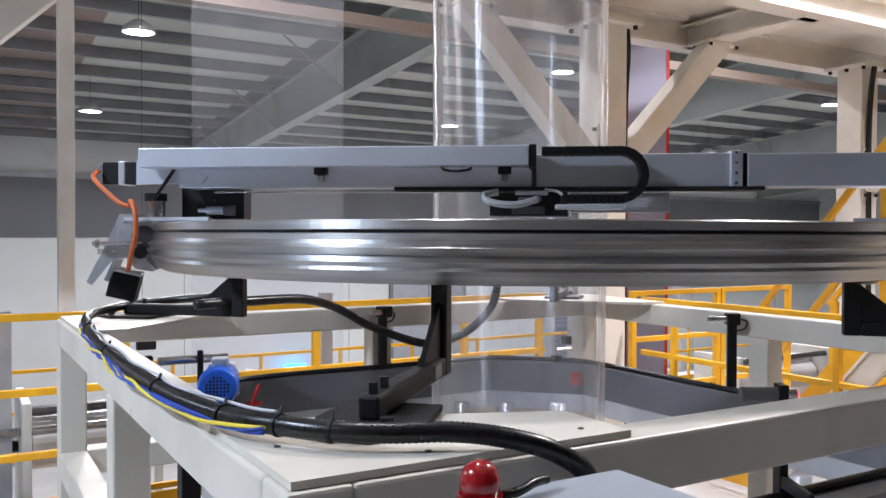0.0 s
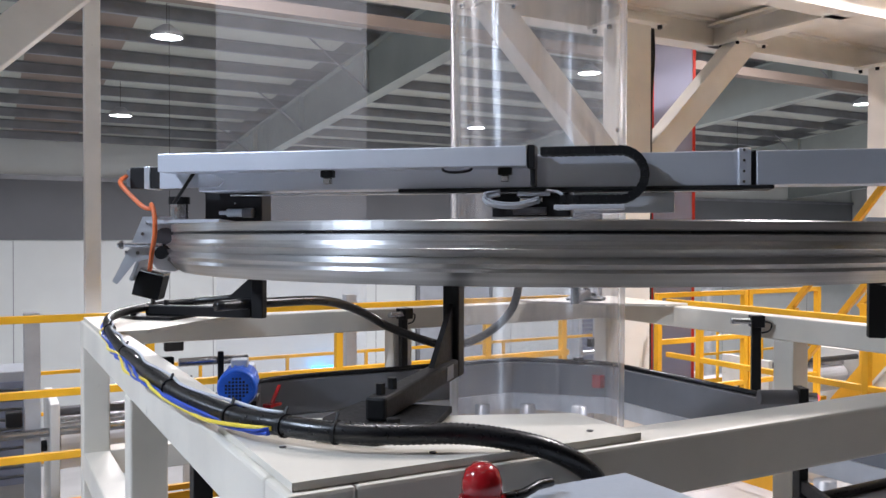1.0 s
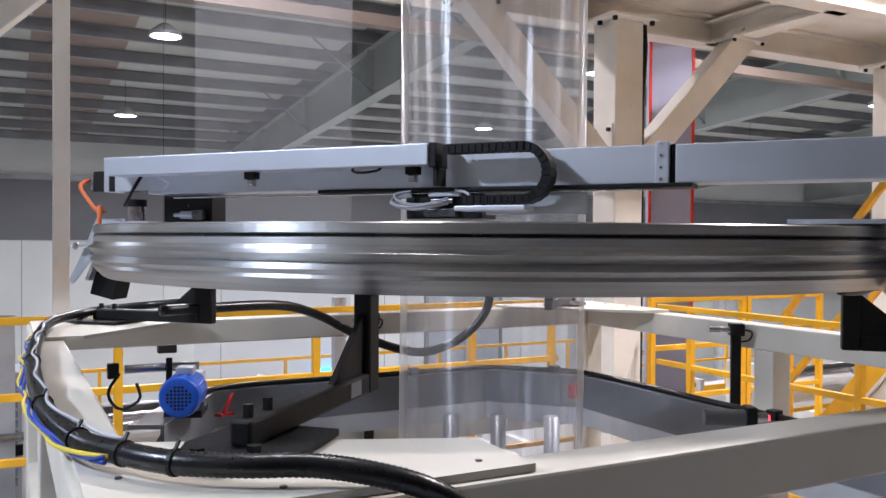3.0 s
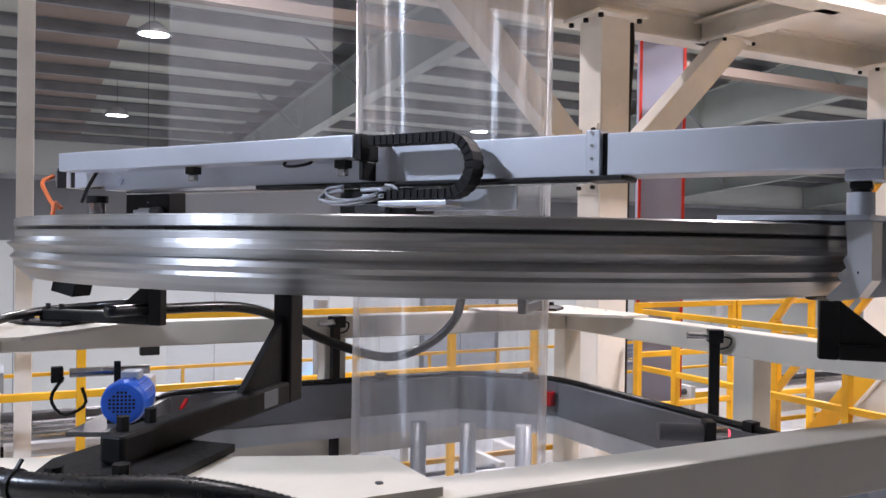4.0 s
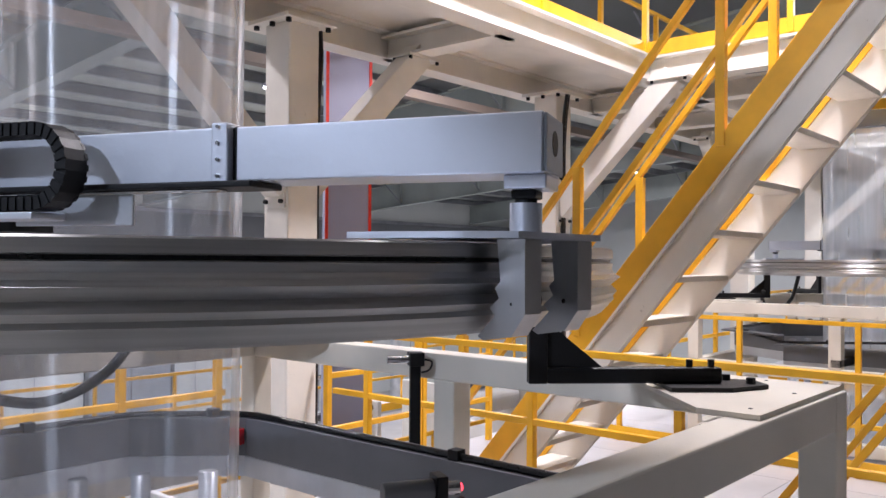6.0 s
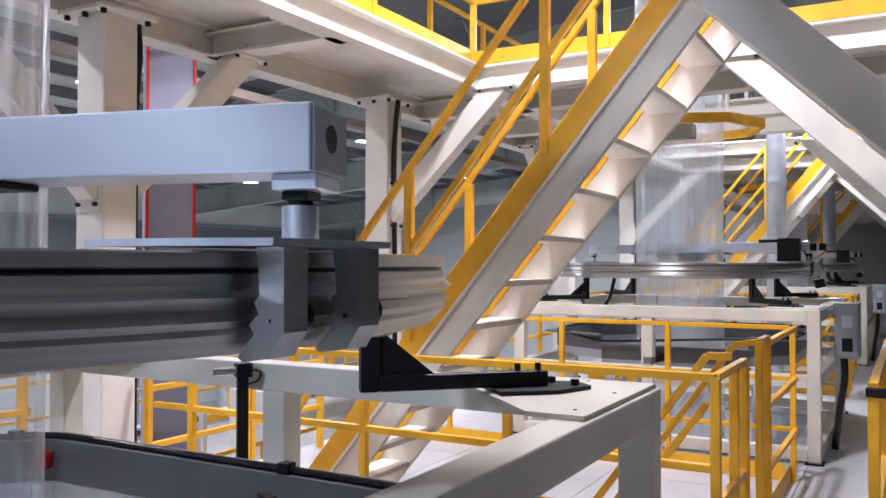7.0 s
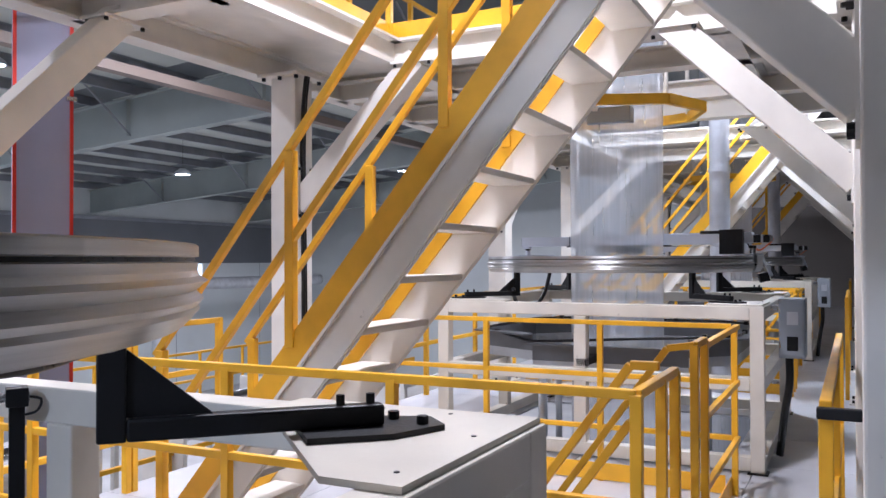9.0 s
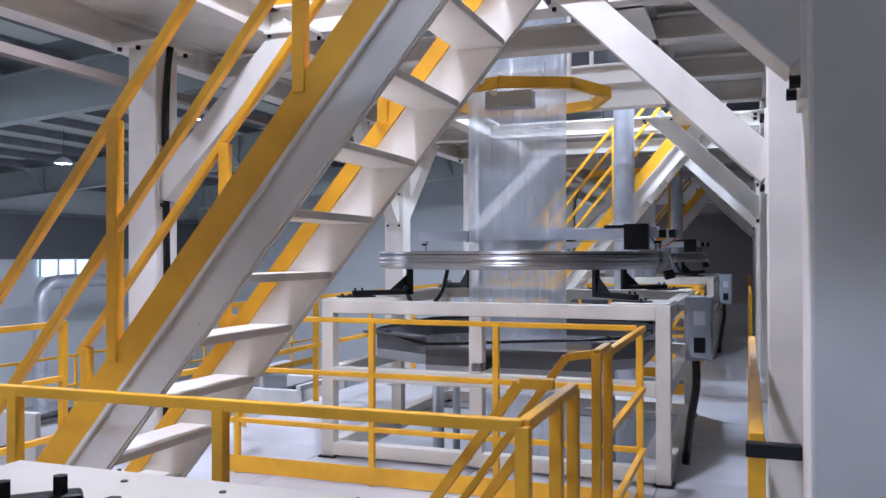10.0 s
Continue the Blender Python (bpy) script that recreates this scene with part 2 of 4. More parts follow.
def prism(poly, lo, hi, bm=None, m=None, axis="z"):
    """A flat outline pulled along an axis."""
    bm = bm or bmesh.new()

    def at(u, v, w):
        p = {"z": (u, v, w), "x": (w, u, v), "y": (u, w, v)}[axis]
        return (m @ Vector(p)) if m else p
    a = [bm.verts.new(at(u, v, lo)) for u, v in poly]
    b = [bm.verts.new(at(u, v, hi)) for u, v in poly]
    k = len(poly)
    bm.faces.new(a[::-1])
    bm.faces.new(b)
    for i in range(k):
        bm.faces.new((a[i], a[(i + 1) % k], b[(i + 1) % k], b[i]))
    return bm


def bolt(p, d, r=0.008, h=0.012, parent=None, material=None, name="bolt"):
    p, d = Vector(p), Vector(d).normalized()
    return part(name, rod(p, p + d * h, r, n=6), material or BLACK, parent)


# ---- hall: walls, roof, ground ----
X0, X1, Y0, Y1, ZG = -14.0, 34.0, -14.0, 24.0, -3.6
ground = tagged(part("ground", box((X0, Y0, ZG - 0.2), (X1, Y1, ZG)), CONCRETE), "pale grey concrete hall floor below the platform", "floor", kind="structure")


def wall(name, lo, hi, label, material=None):
    w = tagged(part(name, box(lo, hi), material or WALL), label, "wall", kind="structure")
    return w


wall_far = wall("wall_north", (X0, Y1, ZG), (X1, Y1 + 0.2, 5.0), "pale grey-green panel wall of the hall")
for i in range(10):
    x = X0 + 0.1 + i * 5.0
    part("panel_joint", box((x, Y1 - 0.006, ZG), (x + 0.02, Y1, 1.46)), PURLIN, wall_far)
part("dark_band", box((X0, Y1 - 0.06, 1.47), (X1, Y1, 3.0)), WALLDARK, wall_far, "dark grey cladding band")
part("rail_band", box((X0, Y1 - 0.12, 3.0), (X1, Y1 - 0.02, 3.12)), PURLIN, wall_far)
# Unseen wall behind the camera, kept dark so the ring reflects less light.
wall("wall_south", (X0, Y0 - 0.2, ZG), (X1, Y0, 5.0), "unseen south hall wall, dark taupe to darken reflections", TAUPE)
wall("wall_west", (X0 - 0.2, Y0, ZG), (X0, Y1, 6.4), "pale grey panel wall of the hall")
wall("wall_east", (X1, Y0, ZG), (X1 + 0.2, Y1, 6.4), "pale grey panel wall of the hall")
wall("wall_end", (33.0, -3.0, ZG), (33.15, 4.6, 5.6), "dark taupe end wall behind the last machine", TAUPE)
window_1 = tagged(part("window_1", box((25.0, Y1 - 0.1, 0.86), (27.45, Y1 - 0.03, 1.44)), WINDOWGLOW), "bright hall window in the pale wall", "window", kind="structure")
for i in range(4):
    part("window_frame", box((24.96 + i * 0.81, Y1 - 0.14, 0.82), (25.04 + i * 0.81, Y1 - 0.1, 1.46)), WHITE, window_1)

# roof: dark sheets with pale strips, one mesh a slope side
bm = bmesh.new()
ya, za, yb, zb = Y1 + 0.2, roof_z(Y1 + 0.2), 1.0, roof_z(1.001)
vs = [bm.verts.new(p) for p in ((X0, ya, za), (X1, ya, za), (X1, yb, zb), (X0, yb, zb), (X1, Y0 - 0.2, roof_z(Y0 - 0.2)), (X0, Y0 - 0.2, roof_z(Y0 - 0.2)))]
bm.faces.new(vs[:4])
bm.faces.new((vs[3], vs[2], vs[4], vs[5]))
g = bmesh.ops.extrude_face_region(bm, geom=list(bm.faces))
bmesh.ops.translate(bm, vec=(0, 0, 0.1), verts=[v for v in g["geom"] if isinstance(v, bmesh.types.BMVert)])
ceiling = tagged(part("ceiling", bm, ROOFSHEET), "dark corrugated metal hall roof seen from below", "ceiling", kind="structure")
pale, brown, ribs = bmesh.new(), bmesh.new(), bmesh.new()
k = 0
y = 9.2
while y < 23.8:
    for (xa, xb), target in (((-9, 1.1), pale), ((1.1, 2.6), brown), ((2.6, 6.1), pale), ((6.6, 13.6), pale), ((14.6, 21.4), pale), ((22.4, 30), pale)):
        z1, z2 = roof_z(y) - 0.012, roof_z(y + 0.55) - 0.012
        prism([(y, z1), (y + 0.55, z2), (y + 0.55, z2 + 0.01), (y, z1 + 0.01)], xa, xb, target, axis="x")
    y += 1.25
tagged(part("ceiling_pale_panel", pale, SKYLIGHT), "pale translucent strips between the roof purlins", "ceiling", kind="structure")
tagged(part("ceiling_brown_panel", brown, BROWNPANEL), "brown roof panels", "ceiling", kind="structure")
y = 8.6
while y < 24:
    z = roof_z(y)
    prism([(y - 0.04, z - 0.02), (y - 0.04, z - 0.2), (y + 0.05, z - 0.2), (y + 0.05, z - 0.185), (y - 0.025, z - 0.185), (y - 0.025, z - 0.02)], X0, X1, ribs, axis="x")
    y += 1.25
tagged(part("ceiling_purlin", ribs, PURLIN), "galvanised steel roof purlins", "ceiling", kind="structure")


def rafter(x):
    r = thing("rafter", "grey-green tapered steel roof rafter with flanges", "beam", "roof rafters")
    yA, yB, bmw, bmf, bmg = 4.0, 23.9, bmesh.new(), bmesh.new(), bmesh.new()
    za, zb = roof_z(yA) - 0.22, roof_z(yB) - 0.22
    prism([(yA, za), (yB, zb), (yB, zb - 0.75), (yA, za - 0.95)], x - 0.01, x + 0.01, bmw, axis="x")
    part("web", bmw, RAFTER, r)
    for (a, b) in ((0, 0), (0.95, 0.75)):
        f = bmesh.new()
        prism([(yA, za - a), (yB, zb - b), (yB, zb - b - 0.02), (yA, za - a - 0.02)], x - 0.13, x + 0.13, f, axis="x")
        part("flange", f, RAFTER, r)
    for i in range(5):
        yy = 7 + i * 3.4
        zt = roof_z(yy) - 0.22
        part("stiffener", box((x - 0.12, yy, zt - 0.75), (x + 0.12, yy + 0.012, zt)), RAFTER, r)
        part("stay", rod((x, yy, zt - 0.75), (x - 1.1, yy + 0.05, zt + 0.1), 0.02, n=8), PURLIN, r)
    return r


for x in (-1.5, 6.4, 14.2, 22.0, 29.8):
    rafter(x)

# duct along the roof
def roof_duct(x, y, z0, x2):
    d = thing("roof_beam", "brown-grey steel beam hung below the roof", "beam")
    part("web", box((x, y - 0.04, z0), (x2, y + 0.04, z0 + 0.13)), BROWNPANEL, d, bevel=0.006)
    part("flange", box((x, y - 0.09, z0 - 0.02), (x2, y + 0.09, z0)), BROWNPANEL, d)


roof_duct(-8, 9.6, 4.12, 24)


def high_bay(p):
    x, y, z = p
    lamp = thing("high_bay_lamp", "round hanging high bay lamp, lit white, some added to brighten the hall", "lamp", "high bay lamps", pose(x, y, z))
    part("diffuser", lathe([(0.0, 0.0), (0.19, 0.0), (0.2, 0.015), (0.0, 0.015)], 32, False), LAMPGLOW, lamp, "glowing white disc")
    part("shade", lathe([(0.2, -0.005), (0.225, 0.0), (0.2, 0.06), (0.12, 0.12), (0.07, 0.16), (0.0, 0.16), (0.0, 0.02), (0.2, 0.02)], 32, False), LIGHTSHEET, lamp, smooth=True)
    top = roof_z(y) + 0.005 - z
    part("hanger", rod((0, 0, 0.16), (0, 0, max(0.3, top)), 0.004, n=6), BLACK, lamp)
    li = bpy.data.lights.new("high_bay_light", "AREA")
    li.shape, li.size, li.energy, li.color = "DISK", 0.4, LAMP_W * POWER.get((x, y), 1.0), COOL if x < 0 else NEUTRAL if (x, y) in NEUTRAL_AT else WARM
    lo = new("high_bay_light", li)
    lo.matrix_basis = pose(x, y, z - 0.02)


LAMP_W = 320.0
WARM, COOL = (1.0, 0.942, 0.975), (0.7, 0.81, 1.0)   # tints set to match the light: COOL at x < 0, WARM for most others
NEUTRAL = (0.9, 0.93, 1.0)
NEUTRAL_AT = {(11.9, 2.2), (13.1, 0.3)}
POWER = {(-2.6, 2.35): 1.0, (1.3, 3.0): 0.15, (5.4, 2.4): 1.0, (13.1, 0.3): 0.55, (11.9, 2.2): 0.65, (21.0, 1.2): 0.7, (26.0, 14.0): 1.3, (2.6, 7.6): 0.7, (10.2, 7.6): 0.7, (2.61, 11.9): 0.8, (2.785, 17.5): 0.8}
for p in LAMPS:
    high_bay(p)

# ---- mezzanine floor ----
floor = thing("floor", "white-painted steel plate mezzanine floor", "floor", kind="structure")
HOLES = []
for k in range(-1, 4):
    if k >= 0:
        HOLES.append((CX - 1.05 + k * PITCH, CX + 1.05 + k * PITCH, 1.6, 3.8))
    if k >= 0:
        HOLES.append((4.75 + k * PITCH, 5.95 + k * PITCH, 1.5, 3.1))


def floor_rects():
    xs = sorted({-6.0, 32.0, *[h[0] for h in HOLES if h[0] > -6], *[h[1] for h in HOLES if h[1] > -6]})
    for a, b in zip(xs, xs[1:]):
        hole = [h for h in HOLES if h[0] <= a + 1e-6 and h[1] >= b - 1e-6]
        spans = [(-1.2, 5.3)] if not hole else [(-1.2, hole[0][2]), (hole[0][3], 5.3)]
        for y0, y1 in spans:
            nx, ny = max(1, round((b - a) / 1.2)), max(1, round((y1 - y0) / 1.2))
            for i in range(nx):
                for j in range(ny):
                    yield a + (b - a) * i / nx, a + (b - a) * (i + 1) / nx, y0 + (y1 - y0) * j / ny, y0 + (y1 - y0) * (j + 1) / ny


for a, b, c, d in floor_rects():
    part("floor_plate", box((a + 0.003, c + 0.003, -0.02), (b - 0.003, d - 0.003, 0.0)), FLOOR, floor)
for yy in (-1.1, 0.6, 4.9):
    part("floor_joist", box((-6, yy - 0.06, -0.3), (32, yy + 0.06, -0.025)), CREAM, floor)

# ---- tower columns, braces, upper platform ----
ZP = 3.08


def plate_bolts(parent, c, d, pts):
    for p in pts:
        bolt(Vector(c) + Vector(p), d, 0.012, 0.016, parent)


def tower_column(x, y, braces, cable=False):
    col = thing("tower_column", "cream-painted square steel tower column with bolted braces", "column", "tower columns", pose(x, y, 0))
    w = 0.12
    part("shaft", box((-w, -w, 0.02), (w, w, ZP - 0.02)), CREAM, col, bevel=0.01)
    part("base_plate", box((-0.2, -0.2, 0), (0.2, 0.2, 0.02)), CREAM, col)
    part("cap_plate", box((-0.2, -0.2, ZP - 0.025), (0.2, 0.2, ZP)), CREAM, col, bevel=0.003)
    for sx in (-0.16, 0.16):
        for sy in (-0.16, 0, 0.16):
            bolt((sx, sy, ZP - 0.026), (0, 0, -1), 0.018, 0.026, col)
            bolt((sx, sy, 0.02), (0, 0, 1), 0.014, 0.03, col)
    for dx, dy in braces:
        d = Vector((dx, dy, 0))
        s = d.cross(Vector((0, 0, 1)))
        p = d * (w - 0.03) + Vector((0, 0, 2.02))
        q = d * (w + 1.07) + Vector((0, 0, ZP + 0.02))
        br = part("brace", bar(p, q, 0.18, 0.15, up=s), CREAM, col, bevel=0.006)
        part("brace_flange", bar(d * (w + 0.006) + Vector((0, 0, 1.89)), d * (w + 0.006) + Vector((0, 0, 2.35)), 0.2, 0.012, up=d), CREAM, br)
        for zz in (1.93, 2.31):
            for ss in (-0.075, 0.075):
                bolt(d * (w + 0.012) + s * ss + Vector((0, 0, zz)), d, 0.014, 0.022, br)
        part("brace_head", bar(d * (w + 0.87) + Vector((0, 0, ZP - 0.012)), d * (w + 1.22) + Vector((0, 0, ZP - 0.012)), 0.2, 0.02), CREAM, br)
        for ss in (-0.08, 0.08):
            for a in (0.9, 1.19):
                bolt(d * (w + a) + s * ss + Vector((0, 0, ZP - 0.022)), (0, 0, -1), 0.014, 0.022, br)
    if cable:
        for ox, r in ((0.0, 0.017), (0.032, 0.012)):
            if cable == "side":
                pts = [(w + 0.018, -0.09 + ox, 0.05), (w + 0.022, -0.085 + ox, 1.2), (w + 0.016, -0.09 + ox, 2.4), (w + 0.05, -0.08 + ox, 2.85), (w + 0.05, -0.07 + ox, ZP - 0.03)]
            else:
                pts = [(-0.04 + ox, -w - 0.018, 0.05), (-0.035 + ox, -w - 0.022, 1.2), (-0.045 + ox, -w - 0.016, 2.4), (-0.07 + ox, -w - 0.05, 2.85), (-0.09 + ox, -w - 0.09, ZP - 0.03)]
            part("cable", pipe(pts, r, 0.1, 8), RUBBER, col, "black cable", smooth=True)
    return col


for k in (-1, 0, 1, 2):
    o = k * PITCH
    tower_column(4.46 + o, 4.87, [(1, 0), (-1, 0)], "side")
    tower_column(7.46 + o, 4.87, [(0, -1)] if k >= 0 else [(0, -1), (1, 0)], "front")
    tower_column(4.46 + o, 0.58, [(0, 1)])
    tower_column(7.36 + o, 0.6, [(0, 1)])

platform = thing("upper_platform", "cream steel upper platform with edge beams and unseen decks added for shade", "platform", kind="structure")


def platform_beam(p, q, h=0.18):
    part("edge_beam", bar((*p, ZP + h / 2 + 0.02), (*q, ZP + h / 2 + 0.02), 0.02, h), CREAM, platform)
    for z in (ZP + 0.01, ZP + h + 0.03):
        part("beam_flange", bar((*p, z), (*q, z), 0.18, 0.02), CREAM, platform)


part("deck", box((-6, 3.95, ZP + 0.222), (7.62, 5.2, ZP + 0.238)), CREAM, platform)
# Next two decks lie out of view, added to shade the near column and stair.
part("deck", box((-0.02, -1.2, ZP + 0.222), (3.7, 1.5, ZP + 0.238)), CREAM, platform)
part("deck", box((-0.02, 1.5, ZP + 0.222), (1.0, 3.95, ZP + 0.238)), CREAM, platform)
part("deck", box((7.62, -1.2, ZP + 0.222), (8.5, 5.2, ZP + 0.238)), CREAM, platform)
part("deck", box((8.5, -1.2, ZP + 0.222), (11.2, 1.5, ZP + 0.238)), CREAM, platform)
part("deck", box((8.5, 3.6, ZP + 0.222), (11.2, 5.2, ZP + 0.238)), CREAM, platform)
part("deck", box((11.2, 3.95, ZP + 0.222), (14.7, 5.2, ZP + 0.238)), CREAM, platform)
part("deck", box((14.7, -1.2, ZP + 0.222), (32, 5.2, ZP + 0.238)), CREAM, platform)
for yy in (3.98, 5.15):
    platform_beam((-6, yy), (32, yy))
platform_beam((7.6, -1.1), (7.6, 3.97))
platform_beam((3.68, -1.1), (3.68, 3.97))
platform_beam((1.0, 1.45), (3.66, 1.45))
platform_beam((11.2, -1.1), (11.2, 5.1))
for x in (3.35, 5.6, 8.6, 10.0, 13, 15, 17, 20):
    platform_beam((x, 4.0 if x < 7 else -1.1), (x, 5.13), 0.14)
for yy in (-0.2, 0.6, 1.5):
    platform_beam((7.65, yy), (32, yy), 0.14)


def tube_rail(name, label, runs, posts, size=0.042, toe=(), group="guard rails"):
    r = thing(name, label, "railing", group)
    for p, q in runs:
        part("rail", bar(p, q, size, size), YELLOW, r, bevel=0.004)
    for x, y, a, b in posts:
        part("post", box((x - size / 2 - 0.003, y - size / 2 - 0.003, a), (x + size / 2 + 0.003, y + size / 2 + 0.003, b)), YELLOW, r, bevel=0.004)
    for p, q in toe:
        part("toe_board", bar(p, q, 0.008, 0.12), YELLOW, r)
    return r


# rail and toe board of the upper platform round the stair opening
ZT = ZP + 0.242
tube_rail("guard_rail", "yellow steel guard rail on the upper platform edge", [((3.6, 4.0, ZT + 1.1), (7.56, 4.0, ZT + 1.1)), ((3.6, 4.0, ZT + 0.55), (7.56, 4.0, ZT + 0.55)),
          ((7.58, 4.0, ZT + 1.1), (7.58, 0.4, ZT + 1.1)), ((7.58, 4.0, ZT + 0.55), (7.58, 0.4, ZT + 0.55))],
          [(3.7, 4, ZT, ZT + 1.1), (4.9, 4, ZT, ZT + 1.1), (6, 4, ZT, ZT + 1.1), (7.56, 4, ZT, ZT + 1.1), (7.58, 2.8, ZT, ZT + 1.1), (7.58, 1.6, ZT, ZT + 1.1)],
          toe=[((3.6, 4.0, ZT + 0.06), (7.58, 4.0, ZT + 0.06)), ((7.58, 4.0, ZT + 0.06), (7.58, 0.4, ZT + 0.06))])


tube_rail("guard_rail", "yellow steel guard rail along the back of the upper platform",
          [((3.6, 5.1, ZT + h), (15.0, 5.1, ZT + h)) for h in (1.1, 0.55)],
          [(3.7 + 1.25 * i, 5.1, ZT, ZT + 1.1) for i in range(9)], toe=[((3.6, 5.1, ZT + 0.06), (15.0, 5.1, ZT + 0.06))])


# ---- stairs ----
SL = -1.206   # rise along y


def stair(dx, z_lo, z_hi, y_ref, z_ref, name_label, with_rails=True):
    """A steep flight climbing towards -y; the top edge of the stringer passes (y_ref, z_ref)."""
    s = thing("stair", name_label, "stairs", "steel stairs", pose(dx, 0, 0))

    def yt(z):
        return y_ref + (z - z_ref) / SL
    for x, kick, lo in ((5.13, 0.165, 0.37), (5.87, 0.09, 0.34)):
        g = part("stringer", prism([(yt(z_lo) - kick, z_lo), (yt(z_hi) - kick, z_hi), (yt(z_hi) - lo, z_hi), (yt(z_lo) - lo, z_lo)], x, x + 0.016, axis="x"), CREAM, s)
        side = -1 if x < 5.5 else 1
        part("stringer_lip", prism([(yt(z_lo) - lo + 0.02, z_lo), (yt(z_hi) - lo + 0.02, z_hi), (yt(z_hi) - lo, z_hi), (yt(z_lo) - lo, z_lo)], x + side * 0.03, x + 0.016 + side * 0.03, axis="x"), CREAM, g)
        part("stringer_lip", prism([(yt(z_lo) - kick, z_lo), (yt(z_hi) - kick, z_hi), (yt(z_hi) - kick - 0.02, z_hi), (yt(z_lo) - kick - 0.02, z_lo)], x + side * 0.03, x + 0.016 + side * 0.03, axis="x"), CREAM, g)
        part("kick_plate", prism([(yt(z_lo), z_lo), (yt(z_hi), z_hi), (yt(z_hi) - kick + 0.001, z_hi), (yt(z_lo) - kick + 0.001, z_lo)], x - 0.012, x + 0.016, axis="x"), YELLOW, s, "yellow kick plate along the stringer")
        if with_rails:
            for h in (0.92, 0.46):
                part("handrail", bar((x, yt(z_lo + 0.15), z_lo + 0.15 + h), (x, yt(z_hi), z_hi + h), 0.037, 0.037, up=(1, 0, 0)), YELLOW, s, bevel=0.004)
            z = z_lo + 0.2
            while z < z_hi:
                part("handrail_post", box((x - 0.023, yt(z) - 0.025, z - 0.05), (x + 0.023, yt(z) + 0.025, z + 0.9)), YELLOW, s, bevel=0.004)
                z += 1.0
    z = z_ref - 0.275 - 20 * 0.2455
    zs = []
    while z < z_hi - 0.1:
        if z > z_lo:
            zs.append(z)
        z += 0.2455
    tr = part("tread", box((5.148, 0.0, -0.032), (5.868, 0.21, 0.0)), CREAM, s, bevel=0.003)
    for i, z in enumerate(zs):
        y = y_ref - 0.098 + (z - (z_ref - 0.275)) / SL
        ob = tr if i == 0 else tr.copy()
        if i:
            scene.collection.objects.link(ob)
        ob.location = (0, y, z)
    return s


for k in (0, 1, 2):
    stair(k * PITCH, 0.0, 3.32, 1.874, 2.75, "steep cream steel stair with yellow kick plates and handrails")
stair(0, -3.55, -0.03, 1.85, 0.0, "cream steel stair going down through the floor", False)

# ---- guard rails on the mezzanine ----


def mezz_rails(o):
    tube_rail("guard_rail", "yellow square-tube guard rail beside the stair opening",
              [((4.6 + o, 1.37, 1.12), (4.6 + o, 4.6, 1.12)), ((4.6 + o, 1.37, 0.75), (4.6 + o, 4.6, 0.75)), ((4.6 + o, 1.37, 0.4), (4.6 + o, 4.6, 0.4)),
               ((4.6 + o, 1.37, 1.12), (5.26 + o, 1.37, 1.12)), ((4.6 + o, 1.37, 0.6), (5.26 + o, 1.37, 0.6)),
               ((5.06 + o, 1.39, 1.16), (5.06 + o, 1.5, 1.16)), ((5.06 + o, 1.5, 1.16), (5.06 + o, 2.3, 0.06)), ((5.06 + o, 1.5, 0.94), (5.06 + o, 2.14, 0.06))],
              [(4.6 + o, 1.37, 0, 1.12), (4.6 + o, 2.3, 0, 1.12), (4.6 + o, 3.1, 0, 1.12), (4.6 + o, 4.3, 0, 1.12), (5.0 + o, 1.37, 0, 1.12), (5.26 + o, 1.37, 0, 1.12)],
              0.034, [((4.66 + o, 1.4, 0.07), (4.66 + o, 4.6, 0.07)), ((4.6 + o, 3.1, 0.07), (6.0 + o, 3.1, 0.07))])
    tube_rail("guard_rail", "yellow square-tube guard rail round the far side of the stair opening",
              [((7.68 + o, 1.46, 1.12), (7.68 + o, 4.4, 1.12)), ((7.68 + o, 1.46, 0.75), (7.68 + o, 4.4, 0.75)), ((7.68 + o, 1.46, 0.38), (7.68 + o, 4.4, 0.38)),
               ((6.32 + o, 1.42, 1.12), (7.68 + o, 1.42, 1.12)), ((6.32 + o, 1.42, 0.75), (7.68 + o, 1.42, 0.75)), ((6.32 + o, 1.42, 0.38), (7.68 + o, 1.42, 0.38)),
               ((6.02 + o, 1.42, 1.15), (6.32 + o, 1.42, 1.15)), ((6.02 + o, 1.42, 1.15), (6.02 + o, 1.55, 1.13)), ((6.02 + o, 1.55, 1.13), (6.02 + o, 2.3, 0.08))],
              [(7.68 + o, 1.44, 0, 1.12), (7.68 + o, 2.35, 0, 1.12), (7.68 + o, 3.23, 0, 1.12), (7.68 + o, 4.3, 0, 1.12), (6.02 + o, 1.42, 0, 1.15), (6.32 + o, 1.42, 0.0, 1.15)],
              0.034, [((7.66 + o, 1.5, 0.07), (7.66 + o, 4.4, 0.07)), ((6.34 + o, 1.46, 0.07), (7.66 + o, 1.46, 0.07)), ((5.98 + o, 1.5, 0.07), (5.98 + o, 3.1, 0.07))])
    tube_rail("guard_rail", "yellow guard rail along the walkway, clamped to the columns",
              [((4.62 + o, 0.8, 1.12), (7.2 + o, 0.8, 1.12)), ((4.62 + o, 0.8, 0.6), (7.2 + o, 0.8, 0.6))],
              [(4.64 + o, 0.8, 0, 1.12), (5.9 + o, 0.8, 0, 1.12), (7.2 + o, 0.8, 0, 1.12)], 0.036)


for k in (0, 1, 2):
    mezz_rails(k * PITCH)
clamp = thing("rail_clamp", "black clamp holding the guard rail to the column", "clamp")
